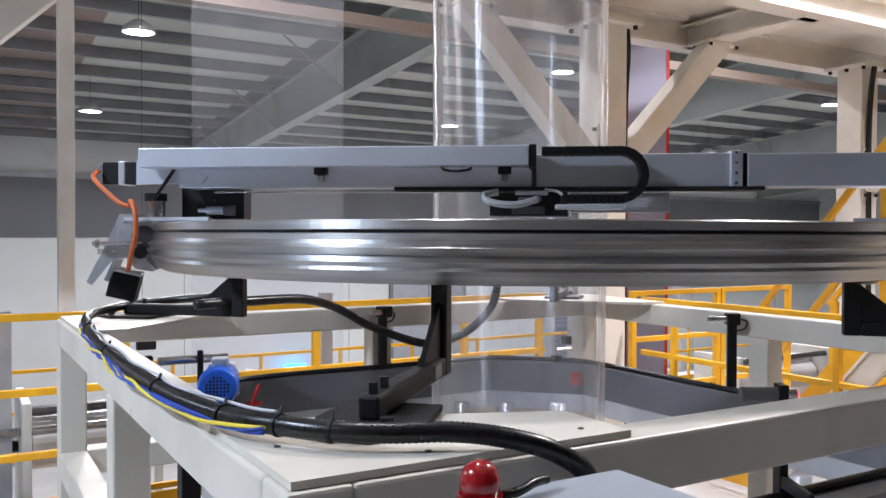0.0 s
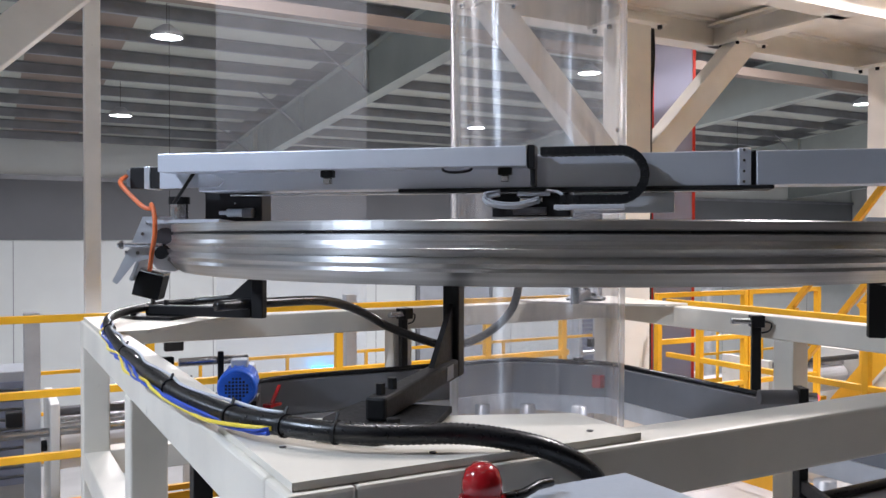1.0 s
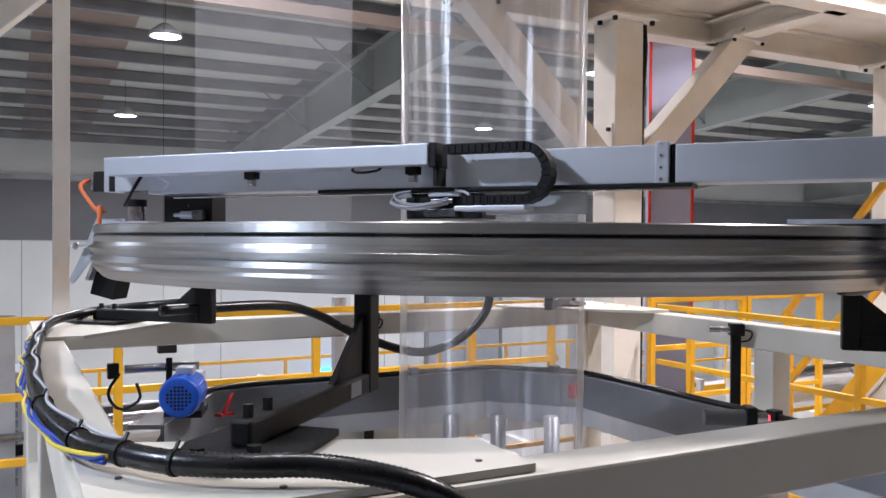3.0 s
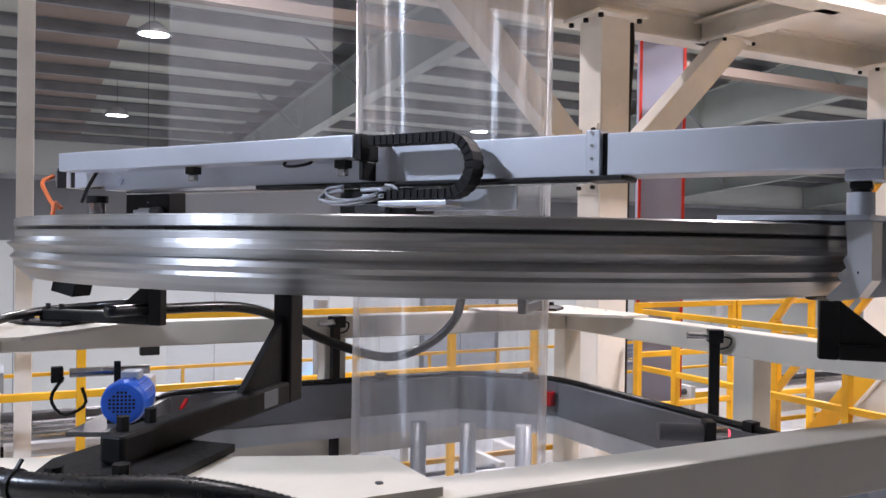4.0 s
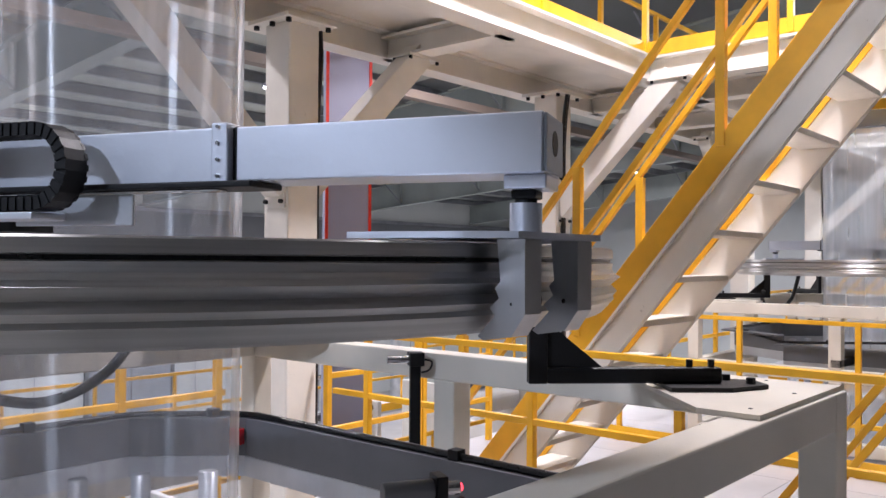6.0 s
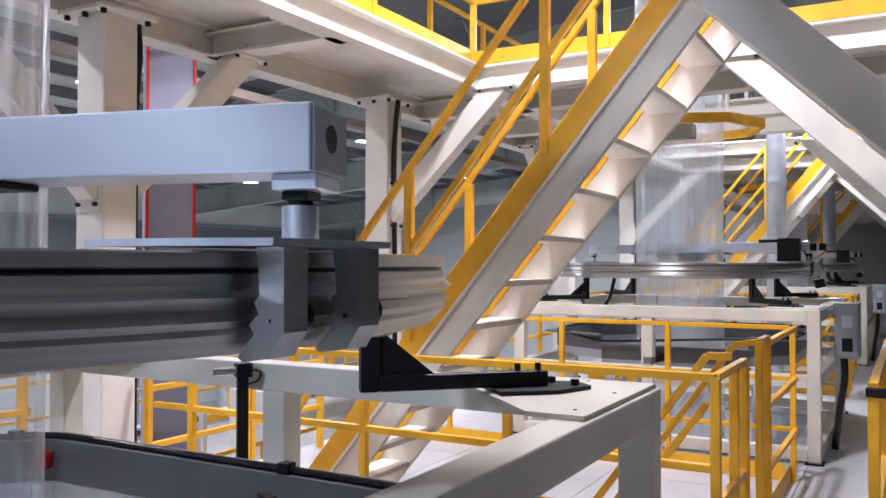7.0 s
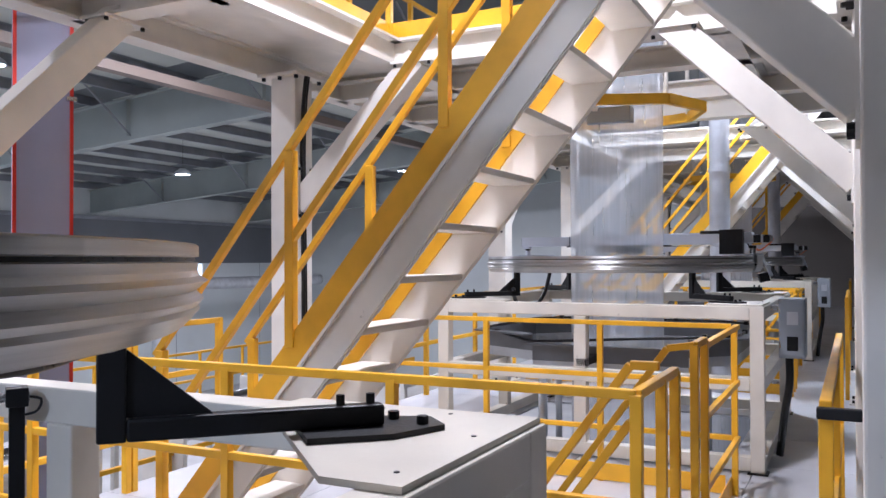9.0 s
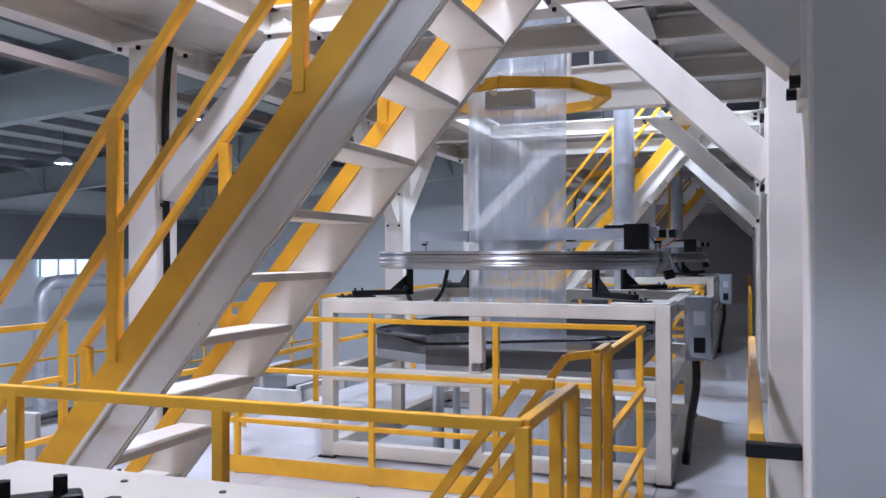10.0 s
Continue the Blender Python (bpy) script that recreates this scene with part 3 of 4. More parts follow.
part("clamp_body", box((4.585, 0.7, 1.085), (4.618, 0.825, 1.12)), BLACK, clamp, bevel=0.004)

runs, posts = [], []
for z in (1.12, 0.72, 0.38):
    runs.append(((-4, 5.2, z), (4.2, 5.2, z)))
for x in (-3, -1.7, -0.2, 1.26, 2.4, 3.5, 4.15):
    posts.append((x, 5.2, 0, 1.12))
tube_rail("guard_rail", "yellow steel guard rail along the mezzanine edge", runs, posts, 0.04)
runs = [((a, 5.15, z), (b, 5.15, z)) for z in (1.11, 0.745, 0.36) for a, b in ((5.03, 5.98), (6.04, 6.9))]
tube_rail("guard_rail", "yellow steel guard rail between the tower columns", runs, [(5.03, 5.15, 0, 1.13), (5.98, 5.15, 0, 1.13), (6.04, 5.15, 0, 1.13), (6.9, 5.15, 0, 1.13)], 0.04)
runs = [((7.6, 5.2, z), (30, 5.2, z)) for z in (1.12, 0.6)]
tube_rail("guard_rail", "yellow steel guard rail along the mezzanine edge", runs, [(7.7 + 1.4 * i, 5.2, 0, 1.12) for i in range(16)], 0.045)

post = thing("side_post", "slim cream-painted square steel post", "post", m=pose(0.988, 5.46, 0))
part("shaft", box((-0.043, -0.043, -3.6), (0.043, 0.043, 4.6)), WHITE, post, bevel=0.005)

panel = thing("cable_riser", "lilac-grey cable riser panel with red edges", "panel", m=pose(6.06, 6.1, 0, 0, 0, -30))
part("panel_face", box((-0.185, -0.1, -3.6), (0.185, 0.1, 5.2)), PURPLE, panel)
for s in (-1, 1):
    part("red_edge", box((s * 0.19 - 0.012, -0.115, -3.6), (s * 0.19 + 0.012, -0.09, 5.2)), REDPAINT, panel, "red edge strip")
for z in (0.2, 1.4, 2.75):
    part("pipe_clip", box((0.15, -0.15, z), (0.22, -0.1, z + 0.03)), STEEL, panel)

# ---- machine ----
HX0, HX1, HY0, HY1, HT = -1.36, 1.39, -1.37, 1.27, 1.22


def machine_frame():
    f = thing("machine_frame", "white-painted square-tube machine frame with corner plates", "frame", "machine frames", pose(CX, CY, 0))
    w = 0.1

    def tube(lo, hi):
        part("tube", box(lo, hi), FRAMEPAINT, f, bevel=0.006)
    for z in (HT - w, 0.6, 0.02):
        for y in (HY0, HY1 - w):
            tube((HX0 + w, y, z), (HX1 - w, y + w, z + w))
        for x in (HX0, HX1 - w):
            tube((x, HY0 + w, z), (x + w, HY1 - w, z + w))
    for x in (HX0, HX1 - w):
        for y in (HY0, HY1 - w):
            tube((x, y, 0.01), (x + w, y + w, HT))
            part("foot", box((x - 0.02, y - 0.02, 0), (x + w + 0.02, y + w + 0.02, 0.012)), BLACK, f)
    for x in (HX0, HX1 - w):
        for za, zb in ((0.12, 0.6), (0.7, HT - w)):
            tube((x, -0.04, za), (x + w, 0.06, zb))
    for za, zb in ((0.12, 0.6), (0.7, HT - w)):
        tube((0.0, HY1 - w, za), (0.1, HY1, zb))
    for sx, x in ((1, HX0), (-1, HX1)):
        for sy, y in ((1, HY0), (-1, HY1)):
            L, c = 0.62, 0.16
            poly = [(x + sx * 0.012, y + sy * 0.012), (x + sx * L, y + sy * 0.012), (x + sx * L, y + sy * c), (x + sx * c, y + sy * L), (x + sx * 0.012, y + sy * L)]
            if sx == 1 and sy == 1:
                poly[2:] = [(x + L, y + 0.19), (x + 0.1, y + 0.41), (x + 0.012, y + 0.41)]
            pl = part("corner_plate", prism(poly, HT + 0.001, HT + 0.013), FRAMEPAINT, f)
            for a, b in ((0.06, 0.37), (0.55, 0.06), (0.06, 0.2), (0.25, 0.06), (0.3, 0.27)):
                bolt((x + sx * a, y + sy * b, HT + 0.013), (0, 0, 1), 0.0055, 0.002, pl, DARKSTEEL, "screw")
    return f


def guide_ring():
    r = thing("guide_ring", "brushed aluminium circular guide ring with grooves", "ring", "guide rings", pose(RX, RY, RZ))
    prof = [(1.25, 1.588), (1.254, 1.585), (1.254, 1.567), (1.246, 1.566), (1.246, 1.558), (1.254, 1.557), (1.252, 1.544), (1.256, 1.535), (1.270, 1.527), (1.258, 1.517),
            (1.250, 1.510), (1.256, 1.503), (1.263, 1.496), (1.254, 1.486), (1.256, 1.478), (1.232, 1.452), (1.225, 1.448), (1.10, 1.448), (1.10, 1.47), (1.16, 1.475), (1.16, 1.57), (1.10, 1.575), (1.10, 1.588)]
    prof = [(r - 0.04, z) for r, z in prof]
    part("rail_profile", lathe(prof, 240), ALU, r)
    part("groove_belt", lathe([(1.2085, 1.565), (1.2085, 1.559), (1.203, 1.559), (1.203, 1.565)], 200), RUBBER, r, "black belt in the groove")
    return r


def ring_brackets():
    out = []
    for k in range(4):
        a = 45 + 90 * k
        b = thing("ring_bracket", "black powder-coated steel bracket carrying the guide ring", "bracket", "ring brackets", pose(CX, CY, 0, 0, 0, a))
        r0 = 1.06
        part("upright", box((r0, -0.019, 1.245), (r0 + 0.05, 0.019, 1.456)), BLACK, b, bevel=0.004)
        part("arm", box((r0 + 0.05, -0.0195, 1.245), (1.585, 0.0195, 1.287)), BLACK, b, bevel=0.006)
        part("gusset", prism([(r0 + 0.05, 1.288), (r0 + 0.2, 1.288), (r0 + 0.05, 1.41)], -0.006, 0.006, axis="y"), BLACK, b)
        base = part("base_plate", prism([(1.42, -0.09), (1.58, -0.1), (1.7, -0.045), (1.7, 0.045), (1.58, 0.1), (1.42, 0.09)], 1.2335, 1.2449), BLACK, b)
        for x, y in ((1.62, 0.045), (1.66, -0.025)):
            bolt((x, y, 1.245), (0, 0, 1), 0.012, 0.016, base)
        for x in (1.5, 1.56):
            bolt((x, 0.0, 1.287), (0, 0, 1), 0.009, 0.02, b)
        if k == 2:
            part("label", box((r0 + 0.1, 0.0196, 1.253), (r0 + 0.15, 0.021, 1.282)), GREYSHEET, b, "grey sticker")
        out.append(b)
    return out


def tray_loop():
    t = thing("film_cage_tray", "dark grey sheet-metal octagonal tray round the film bubble", "tray", "bubble trays", pose(CX, CY, 0))
    ax0, ax1, ay0, ay1, c = -0.97, 0.97, -1.1, 1.11, 0.33
    poly = [(ax0 + c, ay0), (ax1 - c, ay0), (ax1, ay0 + c), (ax1, ay1 - c), (ax1 - c, ay1), (ax0 + 0.3, ay1), (ax0, ay1 - 0.56), (ax0, ay0 + c)]
    n = len(poly)

    def out(p, d):
        return (p[0] * (1 + d / 0.97), p[1] * (1 + d / 1.1))
    for i in range(n):
        p, q = poly[i], poly[(i + 1) % n]
        inner = [out(p, 0), out(q, 0), out(q, -0.012), out(p, -0.012)]
        low = 0.08 if i == 6 else 0.0
        part("side_panel", prism(inner, 0.78 - low, 0.93 - low), GREYSHEET, t)
        w = 0.1
        part("flange", prism([out(p, w), out(q, w), out(q, 0.002), out(p, 0.002)], 0.915 - low, 0.93 - low), GREYSHEET, t)
        part("lower_strip", prism([out(p, -0.002), out(q, -0.002), out(q, -0.02), out(p, -0.02)], 0.7 - low, 0.779 - low), LIGHTSHEET, t, "bright zinc strip")
    pts = [(*out(p, 0.015), 0.862 if j in (6,) else 0.942) for j, p in enumerate(poly)]
    loop = []
    for i in range(n):
        p, q = Vector(pts[i]), Vector(pts[(i + 1) % n])
        loop += [p.lerp(q, 0.1), p.lerp(q, 0.5), p.lerp(q, 0.9)]
    part("cable", pipe(loop + [loop[0]], 0.012, 0.05, 8), RUBBER, t, "black cable along the tray rim", smooth=True)
    for i in range(n):
        p, q = Vector(pts[i]), Vector(pts[(i + 1) % n])
        part("cable_clip", box((-0.02, -0.02, -0.012), (0.02, 0.02, 0.022), m=Matrix.Translation(p.lerp(q, 0.3))), BLACK, t)
    for x, y in ((0.55, 0.85), (0.35, 0.95), (0.75, 0.7), (-0.7, 0.6), (-0.6, -0.8), (0.7, -0.7)):
        part("guide_post", rod((x * 0.95, y * 0.95, -0.6), (x * 0.95, y * 0.95, 0.78), 0.035, n=14), LIGHTSHEET, t, smooth=True)
    part("support_arm", box((-1.36, -0.04, 0.72), (-0.97, 0.04, 0.78)), BLACK, t)
    part("support_arm", box((0.985, -0.04, 0.72), (1.32, 0.04, 0.78)), BLACK, t)
    return t


def bubble(x, y, r, z0, z1, name, label, m):
    b = thing(name, label, "film", "film bubbles", m)
    bm = bmesh.new()
    n = 64
    rows = [z0 + (z1 - z0) * i / 24 for i in range(25)]
    rings = []
    for z in rows:
        rings.append([bm.verts.new((x + (r + 0.004 * math.sin(3 * math.tau * k / n + z * 1.7)) * math.cos(math.tau * k / n), y + (r + 0.004 * math.sin(2 * math.tau * k / n + z)) * math.sin(math.tau * k / n), z)) for k in range(n)])
    for a, c in zip(rings, rings[1:]):
        for k in range(n):
            bm.faces.new((a[k], a[(k + 1) % n], c[(k + 1) % n], c[k]))
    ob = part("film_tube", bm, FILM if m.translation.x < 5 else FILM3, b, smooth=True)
    ob.visible_shadow = False
    return b


def arm_unit():
    """The travelling scanner: x along the beam, y towards the ring's centre from the beam's face."""
    s = thing("scanner_arm", "grey aluminium measuring scanner beam riding on the guide ring", "scanner", "scanner arms", pose(RX, RY, RZ))
    f = -0.468   # front face of the beam

    def b(name, lo, hi, material, parent=None, label="", bevel=0.003):
        return part(name, box(lo, hi), material, parent or s, label, bevel)
    b("beam", (-1.1, f, 1.70), (0.62, f + 0.12, 1.80), ANOD)
    b("beam_end", (0.655, f - 0.006, 1.70), (1.22, f + 0.12, 1.798), ANOD)
    fl = b("joint_flange", (0.605, f - 0.012, 1.695), (0.64, f + 0.13, 1.807), ANOD)
    b("joint_gap", (0.64, f + 0.004, 1.70), (0.656, f + 0.115, 1.80), BLACK)
    for i in range(4):
        bolt((0.62, f - 0.012, 1.71 + i * 0.03), (0, -1, 0), 0.004, 0.004, fl, STEEL, "screw")
    b("end_plate", (1.2205, f - 0.004, 1.702), (1.226, f + 0.118, 1.796), GREYBOX)
    # Black disc, nearly flush, painted in for the shade inside the end hole.
    part("end_hole", rod((1.224, f + 0.055, 1.752), (1.2266, f + 0.055, 1.752), 0.021, n=28), BLACK, s)
    b("guide_rail", (-0.4, f - 0.03, 1.688), (0.7, f + 0.08, 1.6995), BLACK)
    b("rail_strip", (-0.98, f - 0.012, 1.683), (0.62, f + 0.02, 1.6879), STEEL)
    # long cable tray on the front
    b("cable_trunking", (-1.18, f - 0.116, 1.757), (0.012, f - 0.02, 1.816), ANOD, label="brushed aluminium cable trunking")
    for x in (-0.62, -0.06):
        b("trunking_clip", (x - 0.02, f - 0.075, 1.735), (x + 0.02, f - 0.045, 1.765), BLACK)
        b("trunking_clip", (x - 0.012, f - 0.07, 1.715), (x + 0.012, f - 0.05, 1.735), STEEL)
    part("loose_cable", pipe([(-0.25, f - 0.06, 1.766), (-0.24, f - 0.09, 1.748), (-0.2, f - 0.1, 1.742), (-0.16, f - 0.08, 1.75), (-0.17, f - 0.05, 1.765)], 0.004, 0.01, 6), BLACK, s)
    b("trunking_mouth", (0.0125, f - 0.11, 1.75), (0.034, f - 0.03, 1.819), BLACK)
    b("mouth_block", (0.02, f - 0.1, 1.70), (0.034, f - 0.04, 1.7495), BLACK)
    # energy chain
    path = []
    for i in range(12):
        path.append((0.06 + i * 0.0195, 1.8, 0.0))
    cx, cz, cr = 0.275, 1.73, 0.07
    for i in range(1, 13):
        a = math.pi / 2 - math.pi * i / 12
        path.append((cx + cr * math.cos(a), cz + cr * math.sin(a), -(math.pi * i / 12)))
    for i in range(8):
        path.append((0.255 - i * 0.0195, 1.66, -math.pi))
    base = None
    for x, z, a in path:
        if base is None:
            bm = box((-0.0108, -0.026, -0.0115), (0.0108, 0.026, 0.0115))
            box((-0.004, -0.029, -0.0125), (0.008, -0.022, 0.0125), bm)
            box((-0.004, 0.022, -0.0125), (0.008, 0.029, 0.0125), bm)
            ob = base = part("chain_link", bm, BLACK, s, "black plastic energy chain link")
        else:
            ob = base.copy()
            scene.collection.objects.link(ob)
        ob.location = (x, f - 0.075, z)
        ob.rotation_euler = (0, -a, 0)
    # carriage with sensor head
    c = b("carriage", (-0.107, f - 0.01, 1.612), (0.13, f + 0.1, 1.682), BLACK, label="black sensor carriage")
    b("carriage_plate", (-0.03, f - 0.024, 1.674), (0.07, f - 0.0101, 1.688), ANOD, c)
    b("connector", (-0.02, f - 0.03, 1.655), (0.05, f - 0.0101, 1.668), STEEL, c)
    b("sensor_head", (-0.04, f - 0.035, 1.618), (0.06, f - 0.0101, 1.64), DARKSTEEL, c)
    b("chain_shelf", (0.09, f - 0.115, 1.630), (0.29, f - 0.03, 1.644), ANOD, c, "bright folded shelf under the chain")
    b("back_plate", (0.14, f - 0.01, 1.622), (0.43, f - 0.002, 1.682), LIGHTSHEET, c)
    for z, o in ((1.668, 0.0), (1.655, 0.02), (1.66, 0.045)):
        part("grey_wire", pipe([(0.04, f - 0.04, z), (-0.03, f - 0.06 - o, z - 0.018), (-0.1, f - 0.06 - o, z - 0.01), (-0.125, f - 0.05, z + 0.012), (-0.08, f - 0.03, z + 0.022)], 0.0045, 0.012, 6), GREYCABLE, c, smooth=True)
    part("grey_wire", pipe([(0.06, f - 0.035, 1.69), (0.1, f - 0.05, 1.682), (0.125, f - 0.06, 1.655), (0.15, f - 0.07, 1.645)], 0.0045, 0.012, 6), GREYCABLE, c, smooth=True)
    # right foot
    b("foot_block", (1.15, f + 0.012, 1.6765), (1.222, f + 0.1, 1.6995), ANOD)
    b("foot_collar", (1.158, f + 0.03, 1.662), (1.2, f + 0.08, 1.6764), BLACK)
    part("foot_cap", rod((1.178, f + 0.053, 1.6551), (1.178, f + 0.053, 1.6619), 0.019), BLACK, s)
    part("foot_cylinder", rod((1.178, f + 0.053, 1.604), (1.178, f + 0.053, 1.655), 0.027, n=64), ANOD, s, smooth=False)
    # trolleys at both ends
    for side, ang in ((1, -19.6), (-1, -160.4)):
        m = Matrix.Rotation(radians(ang), 4, "Z") @ Matrix.Translation((-0.04, 0, 0))
        tr = part("trolley_plate", prism([(1.08, -0.22), (1.26, -0.16), (1.33, -0.12), (1.33, 0.12), (1.26, 0.16), (1.08, 0.3)], 1.594, 1.604, m=m), ANOD, s, "aluminium trolley plate")
        for o in (-0.075, 0.075):
            prof = [(1.276, 1.593), (1.326, 1.593), (1.326, 1.482), (1.302, 1.448), (1.25, 1.440), (1.24, 1.446), (1.272, 1.478), (1.262, 1.49), (1.280, 1.505), (1.272, 1.52), (1.282, 1.53)]
            cl = part("clamp_jaw", prism(prof, o - 0.022, o + 0.022, m=m, axis="y"), JAW, tr, "aluminium clamp jaw gripping the ring", bevel=0.002)
            for y, z in ((-0.015, 1.493), (0.0, 1.5), (0.015, 1.493)):
                p = m @ Vector((1.326, o + y, z))
                bolt(p, m.to_3x3() @ Vector((1, 0, 0)), 0.004, 0.003, cl, BLACK)
            part("bearing", rod(m @ Vector((1.283, o + 0.05, 1.50)), m @ Vector((1.283, o + 0.06, 1.50)), 0.02), BLACK, tr)
    # left drive end
    m = Matrix.Rotation(radians(-160.4), 4, "Z") @ Matrix.Translation((-0.04, 0, 0))

    def lb(name, lo, hi, material, parent=None, tilt=0, label=""):
        mm = m @ Matrix.Translation((1.34, 0, 1.5)) @ Matrix.Rotation(radians(tilt), 4, "Y") @ Matrix.Translation((-1.34, 0, -1.5))
        return part(name, box(lo, hi, m=mm), material, parent or s, label, 0.003)
    d = lb("drive_plate", (1.345, -0.07, 1.40), (1.357, 0.085, 1.61), ANOD, None, -22, "tilted aluminium drive plate")
    part("side_plate", prism([(1.25, 1.615), (1.345, 1.615), (1.385, 1.52), (1.44, 1.41), (1.425, 1.40), (1.37, 1.47), (1.25, 1.50)], 0.095, 0.101, m=m, axis="y"), LIGHTSHEET, d, "bent zinc side plate")
    for r, z in ((1.33, 1.595), (1.345, 1.56), (1.36, 1.50), (1.29, 1.54)):
        bolt(m @ Vector((r, 0.101, z)), m.to_3x3() @ Vector((0, 1, 0)), 0.006, 0.005, d, STEEL, "screw")
    part("belt_wheel", rod(m @ Vector((1.275, 0.1015, 1.545)), m @ Vector((1.275, 0.108, 1.545)), 0.035, n=28), DARKSTEEL, d)
    part("stop_screw", rod(m @ Vector((1.28, 0.115, 1.525)), m @ Vector((1.42, 0.115, 1.525)), 0.0075), STEEL, d)
    part("stop_nut", rod(m @ Vector((1.40, 0.115, 1.525)), m @ Vector((1.412, 0.115, 1.525)), 0.013, n=6), STEEL, d)
    lb("drive_motor", (1.275, -0.05, 1.355), (1.36, 0.05, 1.435), BLACK, d, -14, "black servo motor")
    lb("motor_flange", (1.275, -0.052, 1.435), (1.362, 0.052, 1.447), STEEL, d, -14)
    part("clamp_screw", rod(m @ Vector((1.33, 0.02, 1.50)), m @ Vector((1.42, 0.02, 1.50)), 0.008), STEEL, d)
    part("orange_cable", pipe([(-1.37, f + 0.0, 1.755), (-1.36, f - 0.05, 1.73), (-1.3, f - 0.07, 1.68), (-1.25, f - 0.08, 1.645), (-1.215, f - 0.08, 1.64)], 0.0075, 0.015, 8), ORANGE, s, smooth=True)
    part("orange_cable", pipe([(-1.225, f - 0.08, 1.64), (-1.205, f - 0.11, 1.655), (-1.18, f - 0.135, 1.62), (-1.175, f - 0.14, 1.56), (-1.195, f - 0.125, 1.5), (-1.225, f - 0.09, 1.44)], 0.0075, 0.015, 8), ORANGE, s, smooth=True)
    part("black_cable", pipe([(-1.1, f - 0.03, 1.76), (-1.13, f - 0.04, 1.71), (-1.17, f - 0.035, 1.66)], 0.006, 0.015, 8), RUBBER, s, smooth=True)
    b("end_servo", (-1.36, f + 0.005, 1.713), (-1.215, f + 0.08, 1.785), BLACK, label="small black servo motor")
    b("servo_flange", (-1.305, f + 0.002, 1.711), (-1.282, f + 0.083, 1.788), LIGHTSHEET)
    b("servo_cap", (-1.378, f + 0.012, 1.72), (-1.3605, f + 0.072, 1.778), GREYSHEET)
    b("trunking_foot", (-0.98, f + 0.02, 1.801), (-0.72, f + 0.1, 1.832), BLACK)
    part("end_cover", prism([(-1.235, 1.71), (-1.235, 1.79), (-1.12, 1.79), (-1.0, 1.735), (-1.02, 1.715)], f - 0.014, f - 0.002, axis="y"), ANOD, s, "bright folded end bracket")
    part("left_cylinder", rod((-1.2, f + 0.05, 1.604), (-1.2, f + 0.05, 1.66), 0.03, n=24), STEEL, s)
    part("left_cap", rod((-1.2, f + 0.05, 1.66), (-1.2, f + 0.05, 1.685), 0.036, n=24), BLACK, s)
    k = b("control_box", (-1.145, f + 0.125, 1.604), (-0.93, f + 0.2, 1.838), BLACK, label="black control box")
    part("plug", rod((-1.05, f + 0.108, 1.632), (-0.99, f + 0.108, 1.632), 0.014), LIGHTSHEET, k)
    part("plug", rod((-0.99, f + 0.108, 1.632), (-0.955, f + 0.108, 1.632), 0.017), DARKSTEEL, k)
    part("plug", rod((-1.08, f + 0.108, 1.632), (-1.05, f + 0.108, 1.632), 0.007), LIGHTSHEET, k)
    bolt((-1.03, f + 0.125, 1.665), (0, -1, 0), 0.003, 0.003, k, STEEL, "screw")
    fit_beam = Matrix.Translation((0.019, -0.015, 1.59)) @ Matrix.Scale(0.962, 4) @ Matrix.Translation((0, 0, -1.59))
    done = set()
    for ob in s.children_recursive:
        if ob.name.startswith(("trolley_plate", "drive_plate")) or ob.parent.name.startswith(("trolley_plate", "drive_plate")):
            continue
        if ob.location.length > 0:
            ob.location = fit_beam @ ob.location
            if ob.data.name not in done:
                ob.data.transform(Matrix.Scale(0.962, 4))
        elif ob.data.name not in done:
            ob.data.transform(fit_beam)
        done.add(ob.data.name)
    return s


def control_cabinet(x0, y0, y1, z0, z1, w):
    c = thing("control_cabinet", "grey steel control cabinet hung on the machine frame", "cabinet", "control cabinets", pose(CX, CY, 0))
    part("body", box((x0, y0, z0), (x0 + w, y1, z1)), GREYBOX, c, bevel=0.006)
    part("door", box((x0 - 0.012, y0 + 0.01, z0 + 0.02), (x0 - 0.001, y1 - 0.01, z1 - 0.015)), GREYBOX, c, bevel=0.003)
    part("display", box((x0 - 0.016, y0 + 0.05, z1 - 0.2), (x0 - 0.0125, y0 + 0.13, z1 - 0.1)), LIGHTSHEET, c)
    part("vent", box((x0 - 0.016, y0 + 0.05, z0 + 0.06), (x0 - 0.0125, y0 + 0.13, z0 + 0.17)), BLACK, c)
    part("hinge", box((x0 - 0.014, y1 - 0.014, z0 + 0.08), (x0 - 0.0005, y1 - 0.004, z0 + 0.13)), STEEL, c)
    part("hinge", box((x0 - 0.014, y1 - 0.014, z1 - 0.13), (x0 - 0.0005, y1 - 0.004, z1 - 0.08)), STEEL, c)
    part("hanger", box((x0 + 0.05, y1, z1 - 0.1), (x0 + w - 0.05, HY0 - 0.0005, z1 - 0.06)), STEEL, c)
    part("conduit", pipe([(x0 + 0.08, y0 + 0.12, z0 + 0.01), (x0 + 0.08, y0 + 0.12, z0 - 0.2), (x0 + 0.1, y0 + 0.16, z0 - 0.45), (x0 + 0.14, y0 + 0.2, 0.02)], 0.03, 0.03, 12), RUBBER, c, "black conduit", smooth=True)
    return c


